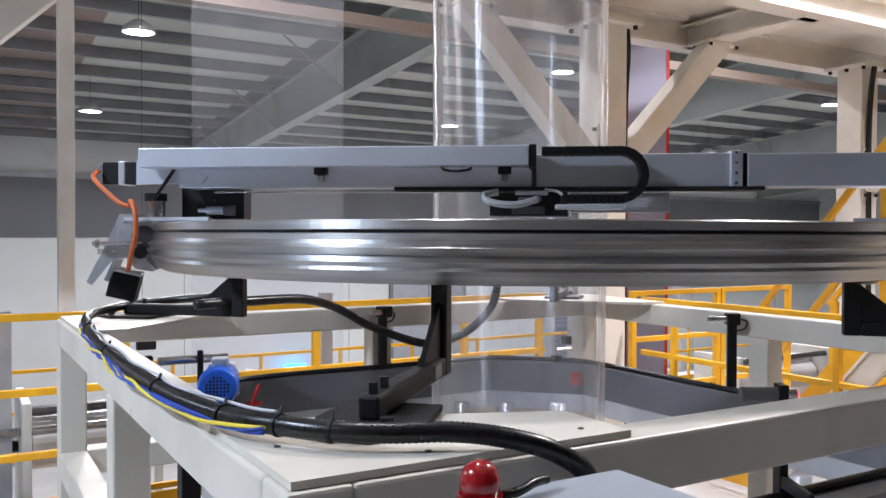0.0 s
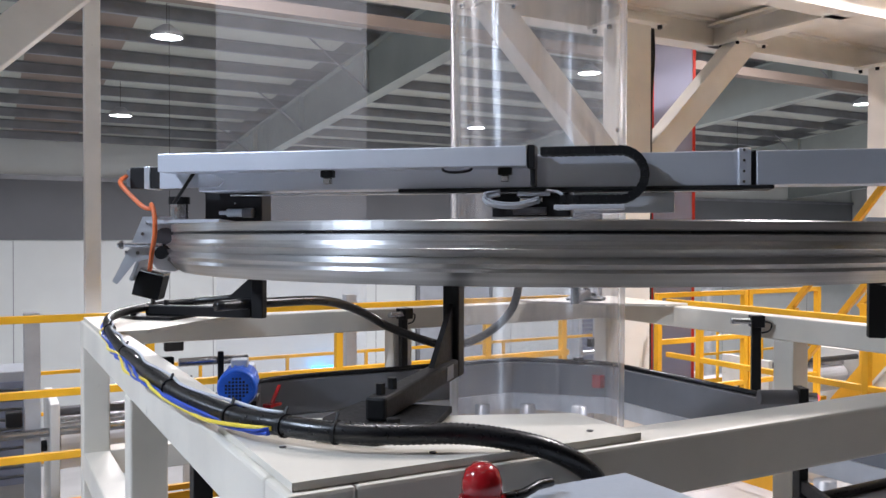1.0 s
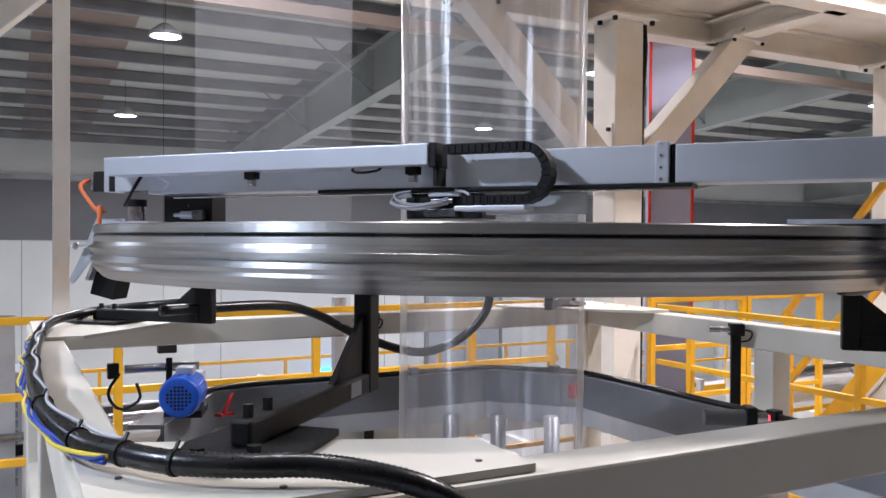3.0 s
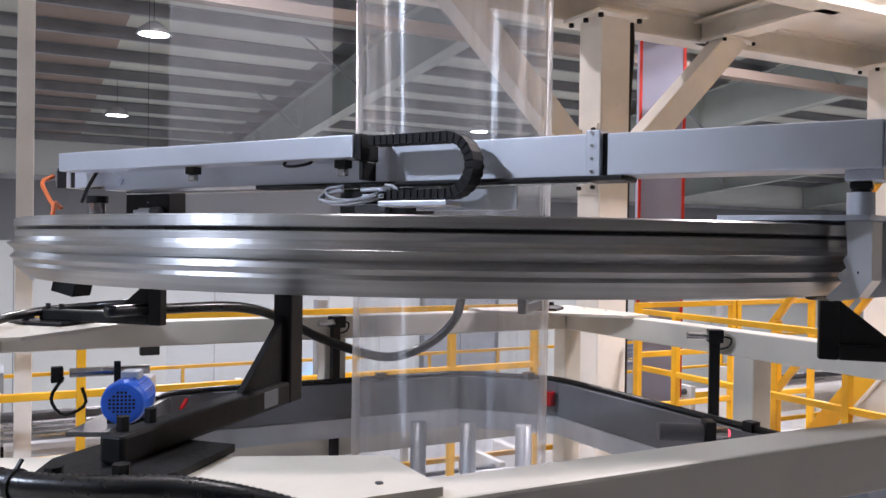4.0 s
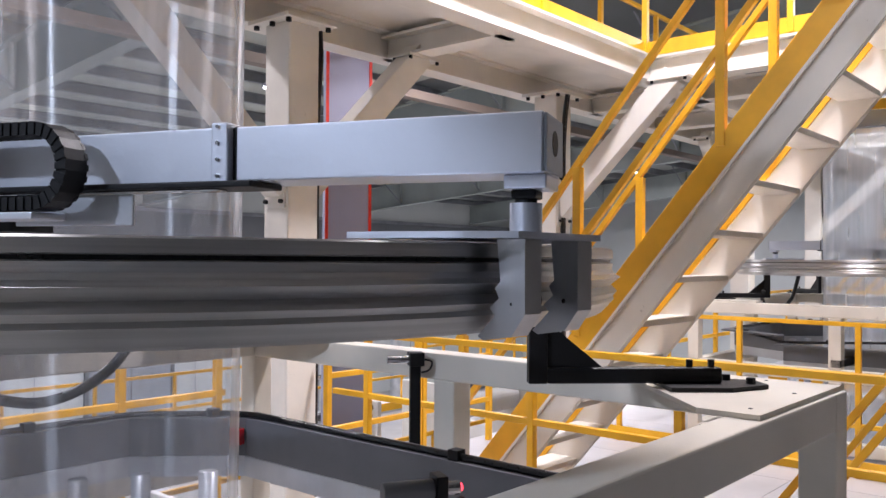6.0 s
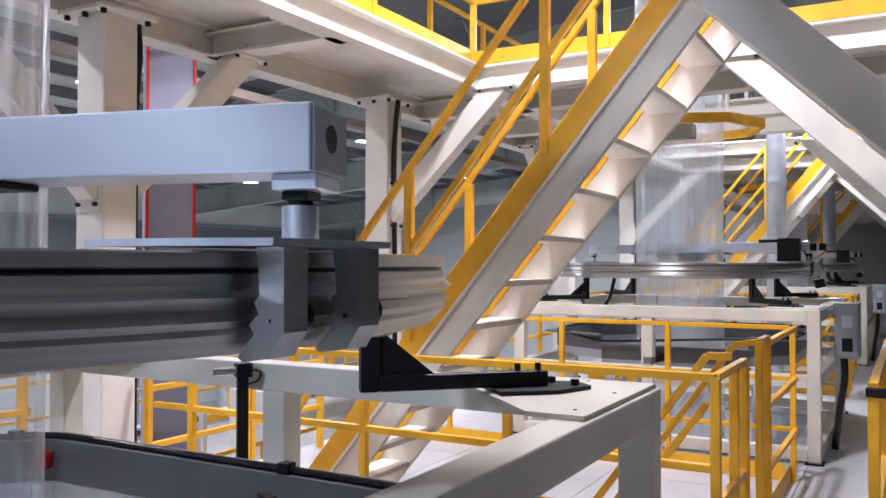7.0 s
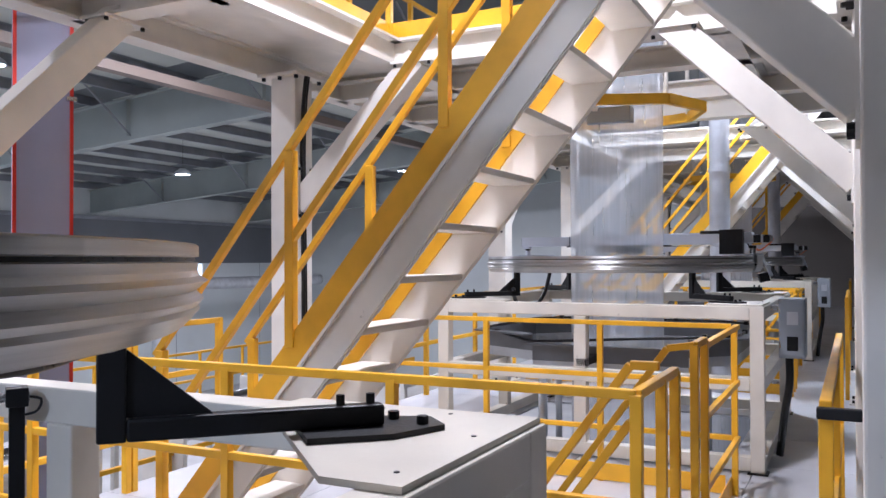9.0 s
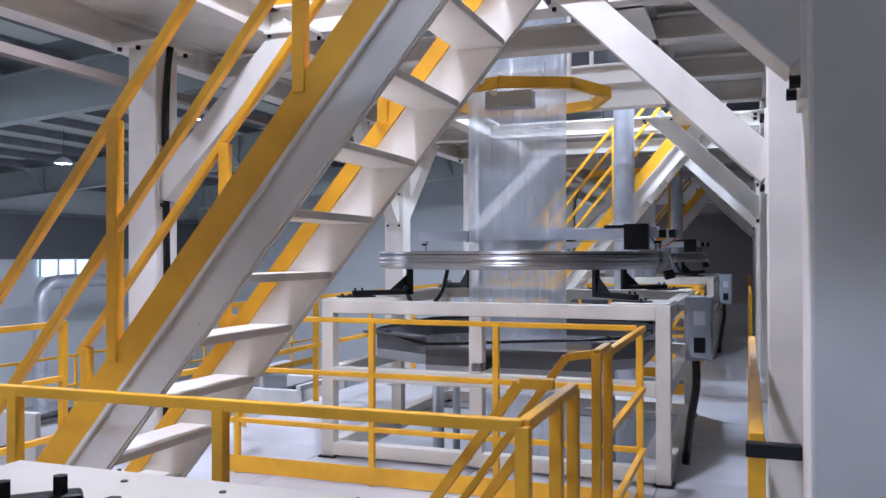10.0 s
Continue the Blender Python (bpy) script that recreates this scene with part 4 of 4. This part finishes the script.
def beacon(x, y, z):
    b = thing("beacon", "dark red warning beacon on the control cabinet", "beacon", m=pose(x, y, z))
    part("dome", lathe([(0.0001, 0.062), (0.012, 0.06), (0.022, 0.052), (0.027, 0.038), (0.028, 0.016), (0.0001, 0.016)], 32, False), RED, b, smooth=True)
    part("base", lathe([(0.0001, 0.016), (0.031, 0.016), (0.031, 0.0), (0.0001, 0.0)], 32, False), RED, b)
    part("cable", pipe([(0.03, -0.01, 0.012), (0.06, -0.01, 0.014), (0.09, 0.0, 0.018), (0.12, 0.01, 0.016)], 0.007, 0.01, 8), RUBBER, b, "black cable", smooth=True)
    return b


def main_hose():
    h = thing("cable_hose", "thick black corrugated cable hose tied along the frame", "hose", "cable hoses", pose(CX, CY, 0))
    pts = [(1.36, 3.66, 1.32), (1.2, 3.79, 1.3), (1.01, 3.79, 1.285), (0.86, 3.62, 1.268), (0.8, 3.2, 1.262), (0.765, 2.6, 1.262), (0.765, 2.0, 1.262), (0.8, 1.66, 1.267), (0.85, 1.53, 1.27), (0.905, 1.45, 1.27),
           (0.98, 1.395, 1.27), (1.064, 1.355, 1.27), (1.13, 1.315, 1.262), (1.2, 1.287, 1.24), (1.26, 1.278, 1.2), (1.29, 1.275, 1.14), (1.295, 1.275, 1.08)]
    pts = [(x - CX, y - CY, z - 0.008) for x, y, z in pts]
    part("hose", pipe(pts, 0.0172, 0.0035, 14, ripple=0.08), RUBBER, h, smooth=True)
    run = curve_points(pts[3:9], 0.11)
    for name, r, side, ph, mt in (("blue_cable", 0.0035, -0.019, 0.0, BLUECABLE), ("blue_cable", 0.003, -0.023, 1.4, BLUECABLE), ("yellow_cable", 0.0035, -0.026, 2.6, YELLOWCABLE), ("grey_cable", 0.003, 0.004, 0.7, GREYCABLE)):
        cab = [(p.x + side + 0.006 * math.sin(i * 1.9 + ph), p.y + 0.004, p.z + (0.02 if side > 0 else -0.008 + 0.006 * math.sin(i * 1.3 + ph))) for i, p in enumerate(run)]
        part(name, pipe(cab, r, 0.02, 8), mt, h, smooth=True)
    for i in (4, 5, 6, 7, 8, 9):
        p = Vector(pts[i])
        d = (Vector(pts[i + 1]) - Vector(pts[i - 1])).normalized()
        part("cable_tie", rod(p - d * 0.003, p + d * 0.003, 0.0192, n=16), BLACK, h)
        part("tie_tail", bar(p + Vector((0, 0, 0.018)), p + Vector((0.006, 0.006, 0.028)), 0.004, 0.004), BLACK, h)
    return h


frame_1 = machine_frame()
ring_1 = guide_ring()
brackets_1 = ring_brackets()
tray_1 = tray_loop()
bubble(-0.029, -0.043, 0.30, -3.5, 6.2, "film_bubble", "clear plastic film bubble rising through the ring", pose(CX, CY, 0))
arm_1 = arm_unit()
control_cabinet(-1.21, HY0 - 0.29, HY0 - 0.065, 0.74, 1.2, 0.37)
cabinet_2 = control_cabinet(-0.86, HY0 - 0.25, HY0 - 0.06, 0.8, 1.26, 0.3)
cabinet_2.matrix_basis = pose(CX + PITCH, CY, 0)
main_hose()
beacon(1.013, 1.2, 1.2)

hang = thing("hanging_hose", "black cable hose hanging in an arc below the ring", "hose", "hanging hoses", pose(CX, CY, 0))
part("hose", pipe([(x - CX, y - CY, z) for x, y, z in ((1.2, 3.42, 1.3), (1.43, 3.5, 1.3), (1.7, 3.6, 1.29), (1.89, 3.68, 1.235), (2.08, 3.72, 1.14), (2.366, 3.73, 1.047), (2.554, 3.7, 1.088), (2.668, 3.65, 1.197), (2.696, 3.62, 1.31), (2.69, 3.58, 1.46))], 0.02, 0.03, 10), RUBBER, hang, smooth=True)

for k in (1, 2):
    dm = pose(CX + k * PITCH, CY, 0)
    if k == 2:
        copy_thing(cabinet_2, dm)
    for t in (frame_1, tray_1, hang):
        copy_thing(t, dm)
    copy_thing(ring_1, pose(RX + k * PITCH, RY + 0.09, RZ))
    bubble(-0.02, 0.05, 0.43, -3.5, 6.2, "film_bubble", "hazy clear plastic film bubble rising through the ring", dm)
    for i, b in enumerate(brackets_1):
        copy_thing(b, pose(CX + k * PITCH, CY, 0, 0, 0, 45 + 90 * i))
    copy_thing(arm_1, pose(RX + k * PITCH, RY + 0.09, RZ, 0, 0, 75 + 8 * k))

# flat film web going down to the winder
web = thing("flat_film_web", "clear flat film web running down behind the mezzanine", "film", m=pose(2.385, 6.0, 0))
ob = part("film_sheet", box((-0.556, -0.0005, -3.2), (0.556, 0.0005, 5.0)), FILM2, web)
ob.visible_shadow = False


# sensor posts on the tray
def sensor_post(x, y, z0, z1, a):
    s = thing("sensor_post", "black upright bar with a steel proximity sensor", "sensor", "sensor posts", pose(x, y, 0, 0, 0, a))
    part("bar", box((-0.02, -0.012, z0), (0.02, 0.012, z1)), BLACK, s, bevel=0.002)
    part("sensor_tube", rod((-0.11, -0.02, z1 - 0.02), (0.03, -0.02, z1 - 0.02), 0.014), STEEL, s)
    part("clamp", box((-0.028, -0.04, z1 - 0.045), (0.028, 0.02, z1 + 0.006)), BLACK, s, bevel=0.003)
    part("wire", pipe([(0.03, -0.02, z1 - 0.02), (0.06, -0.02, z1 - 0.03), (0.05, -0.02, z1 - 0.06), (0.02, -0.015, z1 - 0.07)], 0.004, 0.01, 6), BLACK, s)
    return s


sensor_post(3.37, 2.78, 0.75, 1.22, -35)
sensor_post(2.175, 3.815, 0.6, 1.22, 20)

# blue motor on the tray
mo = thing("blue_motor", "blue electric motor with fan cover on the tray", "motor", m=pose(1.275, 3.37, 1.01, 0, 0, -20))
part("fan_cover", rod((0, -0.075, 0), (0, -0.115, 0), 0.075, n=32, r2=0.068), BLUE, mo, bevel=0.006)
part("body", rod((0, -0.074, 0), (0, 0.085, 0), 0.067, n=28), BLUE, mo)
for i in range(14):
    a = i * math.tau / 14
    part("fin", bar((0.066 * math.cos(a), -0.07, 0.066 * math.sin(a)), (0.066 * math.cos(a), 0.075, 0.066 * math.sin(a)), 0.005, 0.012), BLUE, mo)
grille = part("grille", rod((0, -0.1151, 0), (0, -0.117, 0), 0.056, n=32), BLUE, mo)
for gx in range(-3, 4):
    for gz in range(-3, 4):
        if gx * gx + gz * gz < 12:
            part("grille_slot", box((gx * 0.0125 - 0.004, -0.1182, gz * 0.0125 - 0.004), (gx * 0.0125 + 0.004, -0.1171, gz * 0.0125 + 0.004)), BLACK, grille)
part("terminal_box", box((-0.03, -0.01, 0.058), (0.03, 0.06, 0.09)), GREYBOX, mo, bevel=0.004)
part("gearbox", box((-0.05, 0.0855, -0.055), (0.05, 0.17, 0.055)), LIGHTSHEET, mo, bevel=0.006)
part("foot", box((-0.065, -0.04, -0.085), (0.065, 0.12, -0.06)), BLACK, mo)


# small fittings on the first machine
box_1 = thing("pendant_box", "black pendant control box hanging on a thin cable", "box", m=pose(2.31, 9.95, 0.4))
part("body", box((-0.1, -0.06, -0.12), (0.1, 0.06, 0.14)), BLACK, box_1, bevel=0.01)
part("cable", rod((-0.04, 0, 0.14), (-0.04, 0, roof_z(9.95) - 0.4), 0.0025, n=6), BLACK, box_1)
valve = thing("valve_unit", "black air valve with red cap and white hose under the frame", "valve", m=pose(0.83, 2.02, 0.99))
part("mount", box((-0.02, -0.02, 0.0), (0.02, 0.02, 0.1295)), BLACK, valve, bevel=0.003)
part("valve_body", box((-0.03, -0.035, -0.07), (0.03, 0.035, -0.0005)), GREYSHEET, valve, bevel=0.005)
part("stem", rod((0, -0.036, -0.03), (0, -0.075, -0.03), 0.014, n=14), STEEL, valve)
part("cap", rod((0, -0.0755, -0.03), (0, -0.092, -0.03), 0.018, n=14), RED, valve)
part("filter_bowl", rod((0, 0.0, -0.2), (0, 0.0, -0.0705), 0.022, n=16), BLACK, valve, bevel=0.004)
part("hose", pipe([(0.0, 0.036, -0.03), (-0.01, 0.09, -0.01), (-0.02, 0.12, -0.07), (-0.01, 0.1, -0.18), (0.0, 0.12, -0.4)], 0.007, 0.02, 8), GREYCABLE, valve, smooth=True)
part("hose", pipe([(0.02, 0.03, -0.06), (0.03, 0.08, -0.12), (0.02, 0.07, -0.25), (0.0, 0.05, -0.45)], 0.008, 0.02, 8), RUBBER, valve, smooth=True)
lever = thing("red_lever", "red locking lever on the tray rim", "lever", m=pose(1.46, 3.57, 0.87, 0, 0, 30))
part("handle", bar((0, 0, 0.01), (0.07, 0.02, 0.075), 0.014, 0.011), RED, lever, bevel=0.003)
part("base", box((-0.03, -0.02, 0), (0.04, 0.02, 0.014)), RED, lever, bevel=0.002)
rb = thing("red_block", "small red terminal block on the tray panel", "box", m=pose(3.06, 3.46, 0.86, 0, 0, -75))
part("body", box((-0.025, -0.02, -0.032), (0.025, 0.02, 0.032)), RED, rb, bevel=0.004)
pc = thing("photocell", "grey cylindrical photocell with a red lens on a black bracket", "sensor", m=pose(2.105, 1.589, 1.163, 0, 0, 150))
part("tube", rod((-0.013, 0, 0.02), (0.075, 0, 0.02), 0.018, n=24), GREYSHEET, pc, bevel=0.002)
part("bracket", box((-0.034, -0.022, -0.55), (-0.0135, 0.022, 0.045)), BLACK, pc, bevel=0.002)
part("knob", rod((-0.0345, 0, 0.02), (-0.06, 0, 0.02), 0.012, n=14), STEEL, pc)
part("lens", rod((-0.0605, 0, 0.02), (-0.065, 0, 0.02), 0.007, n=12), REDGLOW, pc, "glowing red lens")
part("plug", bar((-0.06, 0.004, 0.004), (-0.08, 0.004, -0.035), 0.014, 0.014), BLACK, pc, bevel=0.003)
part("mounting_arm", box((-0.03, 0.0225, -0.2), (-0.016, 0.17, -0.17)), BLACK, pc, bevel=0.002)
ra = thing("roller_unit", "steel roller in a black plate holder beside the motor", "roller", m=pose(1.2, 3.6, 1.02))
part("roller", rod((-0.1, 0, 0.05), (0.17, 0, 0.05), 0.017, n=18), STEEL, ra)
part("plate", box((0.045, -0.03, -0.34), (0.068, -0.018, 0.088)), BLACK, ra, bevel=0.003)
part("fitting", box((-0.16, -0.02, 0.02), (-0.12, 0.02, 0.075)), BLACK, ra, bevel=0.004)
part("wire_loop", pipe([(-0.12, -0.02, 0.04), (-0.16, -0.03, -0.03), (-0.12, -0.035, -0.09), (-0.05, -0.03, -0.06), (-0.06, -0.02, 0.0)], 0.006, 0.02, 8), BLACK, ra, smooth=True)
under = thing("ring_cable", "black cable clipped under the guide ring", "cable", m=pose(RX, RY, RZ))
cp = []
for i in range(34):
    a = -1.35 + i * 0.05
    cp.append((1.12 * math.cos(a), 1.12 * math.sin(a), 1.4415 - 0.006 * abs(math.sin(i * 0.7))))
part("cable", pipe(cp, 0.007, 0.03, 8), RUBBER, under, smooth=True)

for k in (1, 2):
    hoop = thing("film_guide_hoop", "yellow steel hoop round the film below the platform", "hoop", "film hoops", pose(CX + k * PITCH, CY, 2.95))
    for i in range(8):
        a, b = math.tau * i / 8, math.tau * (i + 1) / 8
        part("segment", bar((0.75 * math.cos(a), 0.75 * math.sin(a), 0), (0.75 * math.cos(b), 0.75 * math.sin(b), 0), 0.05, 0.09), YELLOW, hoop)
    for i in range(4):
        a = math.tau * (i + 0.5) / 4
        part("hanger", rod((0.73 * math.cos(a), 0.73 * math.sin(a), 0.03), (0.73 * math.cos(a), 0.73 * math.sin(a), 0.55), 0.02, n=8), CREAM, hoop)
    part("guide_box", box((-0.5, -0.2, -0.16), (-0.36, 0.2, -0.02)), GREYBOX, hoop, bevel=0.006)
    part("guide_arm", bar((-0.43, 0.1, -0.05), (-0.73, 0.15, 0.02), 0.04, 0.04), CREAM, hoop)
    vp = thing("vent_pipe", "pale grey vertical vent pipe", "pipe", "vent pipes", pose(12.2 + (k - 1) * PITCH, 2.15, 0))
    part("pipe", rod((0, 0, 0), (0, 0, ZP + 0.4), 0.117, n=28), GREYCABLE, vp, smooth=False)
    for z in (0.02, 1.5, 2.6):
        part("collar", rod((0, 0, z), (0, 0, z + 0.05), 0.128, n=28), GREYCABLE, vp)

# ---- far side: lower hall machines ----
def winder(x, y, a):
    w = thing("film_winder", "white film winder with roll and black rollers on the hall floor", "machine", "winders", pose(x, y, ZG, 0, 0, a))
    for s in (-1, 1):
        part("side_frame", box((s * 0.9 - 0.06, -0.7, 0), (s * 0.9 + 0.06, 0.7, 2.6)), WHITE, w, bevel=0.02)
    part("film_roll", rod((-0.8, -0.2, 1.3), (0.8, -0.2, 1.3), 0.35, n=32), ROLL, w, smooth=False)
    for z, yy in ((2.3, 0.3), (2.0, -0.5), (1.9, 0.5), (0.5, 0.3), (2.55, -0.2)):
        part("roller", rod((-0.85, yy, z), (0.85, yy, z), 0.06), DARKSTEEL if z != 2.3 else STEEL, w)
    part("cabinet", box((1.1, -0.4, 0), (1.6, 0.4, 1.9)), GREYBOX, w, bevel=0.01)
    part("beam", box((-1.0, -0.7, 2.6), (1.0, -0.6, 2.7)), WHITE, w)
    return w


for x, y in ((-0.6, 7.2), (2.8, 8.4), (7.5, 9.0), (12.5, 8.5), (17.5, 9.5)):
    winder(x, y, 0)


def signal(x, y, z, glow, name, w=0.16, h=0.05):
    g = thing("signal_light", name, "light", "signal lights", pose(x, y, z))
    part("lens", box((-w, -0.05, -h), (w, 0.05, h)), glow, g, bevel=0.01)
    part("mount", box((-0.03, 0.051, ZG - z), (0.03, 0.12, -0.02)), GREYBOX, g)


signal(9.25, 23.7, -2.42, CYANGLOW, "cyan signal light on a grey post", 0.32, 0.16)
signal(18.8, 23.7, -2.5, GREENGLOW, "green signal light on a grey post", 0.22, 0.14)


def lower_walkway(x0, x1, y0, y1, z):
    w = thing("lower_walkway", "lower service walkway with white plates and yellow rails", "walkway", "lower walkways")
    n = max(1, round((x1 - x0) / 1.2))
    for i in range(n):
        a, b = x0 + (x1 - x0) * i / n, x0 + (x1 - x0) * (i + 1) / n
        part("deck_plate", box((a + 0.004, y0, z - 0.04), (b - 0.004, y1, z)), FLOOR, w)
        part("post", box((a - 0.02, y0 - 0.02, z), (a + 0.02, y0 + 0.02, z + 1.1)), YELLOW, w)
        part("leg", box((a - 0.05, y1 - 0.1, ZG), (a + 0.05, y1, z - 0.04)), CREAM, w)
    for h in (1.1, 0.6):
        part("rail", bar((x0, y0, z + h), (x1, y0, z + h), 0.042, 0.042), YELLOW, w)
    part("toe_board", bar((x0, y0, z + 0.07), (x1, y0, z + 0.07), 0.01, 0.14), YELLOW, w)
    return w


lower_walkway(-4, 9.5, 7.0, 8.0, -1.5)
lower_walkway(-3, 22, 11.5, 12.4, -1.2)


def louvre_box(x, y, z, a):
    g = thing("louvre_unit", "blue-grey louvred cooling unit", "machine", "louvre units", pose(x, y, z, 0, 0, a))
    part("case", box((-0.7, 0.02, -1.2), (0.7, 0.6, 0.5)), GREYBOX, g, bevel=0.01)
    for i in range(11):
        part("louvre", box((-0.62, -0.02, -0.55 + i * 0.09), (0.62, 0.019, -0.49 + i * 0.09)), BLUELOUVRE, g)
    part("leg", box((-0.6, 0.1, ZG - z), (-0.5, 0.2, -1.2)), GREYBOX, g)
    part("leg", box((0.5, 0.1, ZG - z), (0.6, 0.2, -1.2)), GREYBOX, g)


louvre_box(0.2, 9.0, -0.2, 0)
louvre_box(11.5, 13.5, -0.3, 0)


def profile_post(x, y):
    g = thing("profile_post", "grey aluminium profile post with small fittings", "post", "profile posts", pose(x, y, ZG))
    part("profile", box((-0.05, -0.05, 0), (0.05, 0.05, 4.65)), LIGHTSHEET, g, bevel=0.004)
    part("fitting", box((-0.16, -0.08, 3.9), (-0.06, 0.02, 4.0)), BLACK, g, bevel=0.01)
    part("cross_bar", rod((-0.3, -0.07, 3.85), (1.0, -0.07, 3.85), 0.03, n=12), STEEL, g)


for x, y in ((0.72, 6.5), (3.3, 7.2), (6.7, 7.9)):
    profile_post(x, y)


def roll_stand(x, y, z, n):
    g = thing("roll_stand", "film roller stand with white roll and steel rollers", "machine", "roll stands", pose(x, y, 0))
    for s in (-0.85, 0.85):
        part("side_plate", box((s - 0.03, -0.35, ZG), (s + 0.03, 0.35, z + 0.35)), WHITE, g, bevel=0.01)
    part("film_roll", rod((-0.8, 0, z), (0.8, 0, z), 0.17, n=28), ROLL, g)
    part("core", rod((-0.95, 0, z), (0.95, 0, z), 0.04, n=14), BLACK, g)
    for i in range(n):
        part("roller", rod((-0.82, -0.25 + 0.2 * i, z + 0.28 - 0.1 * i), (0.82, -0.25 + 0.2 * i, z + 0.28 - 0.1 * i), 0.035, n=14), STEEL if i % 2 else DARKSTEEL, g)
    part("guard", box((-0.9, -0.36, z - 0.55), (0.9, -0.34, z - 0.35)), YELLOW, g)


roll_stand(1.7, 6.7, 0.1, 3)
roll_stand(-0.6, 7.4, -0.25, 3)
roll_stand(3.9, 6.9, -0.7, 3)
roll_stand(6.6, 7.4, -0.3, 4)
roll_stand(9.2, 7.2, -0.2, 4)


def wall_door(x):
    d = tagged(part("door_1", box((x, Y1 - 0.08, ZG), (x + 2.6, Y1 - 0.015, 0.3)), GREYBOX), "grey-blue steel door in the hall wall", "door", kind="structure")
    part("door_frame", box((x - 0.12, Y1 - 0.1, ZG), (x, Y1 - 0.01, 0.42)), WALLDARK, d)
    part("door_frame", box((x + 2.6, Y1 - 0.1, ZG), (x + 2.72, Y1 - 0.01, 0.42)), WALLDARK, d)
    part("door_leaf_gap", box((x + 1.28, Y1 - 0.09, ZG), (x + 1.32, Y1 - 0.081, 0.3)), WALLDARK, d)


wall_door(12.6)
duct = thing("wall_duct", "galvanised duct bending along the far wall", "duct", m=pose(0, 0, 0))
part("duct", pipe([(22.7, 21.5, ZG), (22.7, 21.5, -0.1), (22.85, 21.5, 0.5), (23.4, 21.5, 0.75), (26.5, 21.5, 0.75), (32, 21.5, 0.75)], 0.22, 0.2, 16), LIGHTSHEET, duct, smooth=True)


def motions():
    turn = [(0, -37.0), (1.25, -43.2), (2.5, -49.5), (4.5, -60.5), (6, -69.2), (7.5, -78.6), (8.75, -86), (10, -93)]
    walk(arm_1, [(t, pose(RX, RY, RZ, 0, 0, a)) for t, a in turn])


motions()
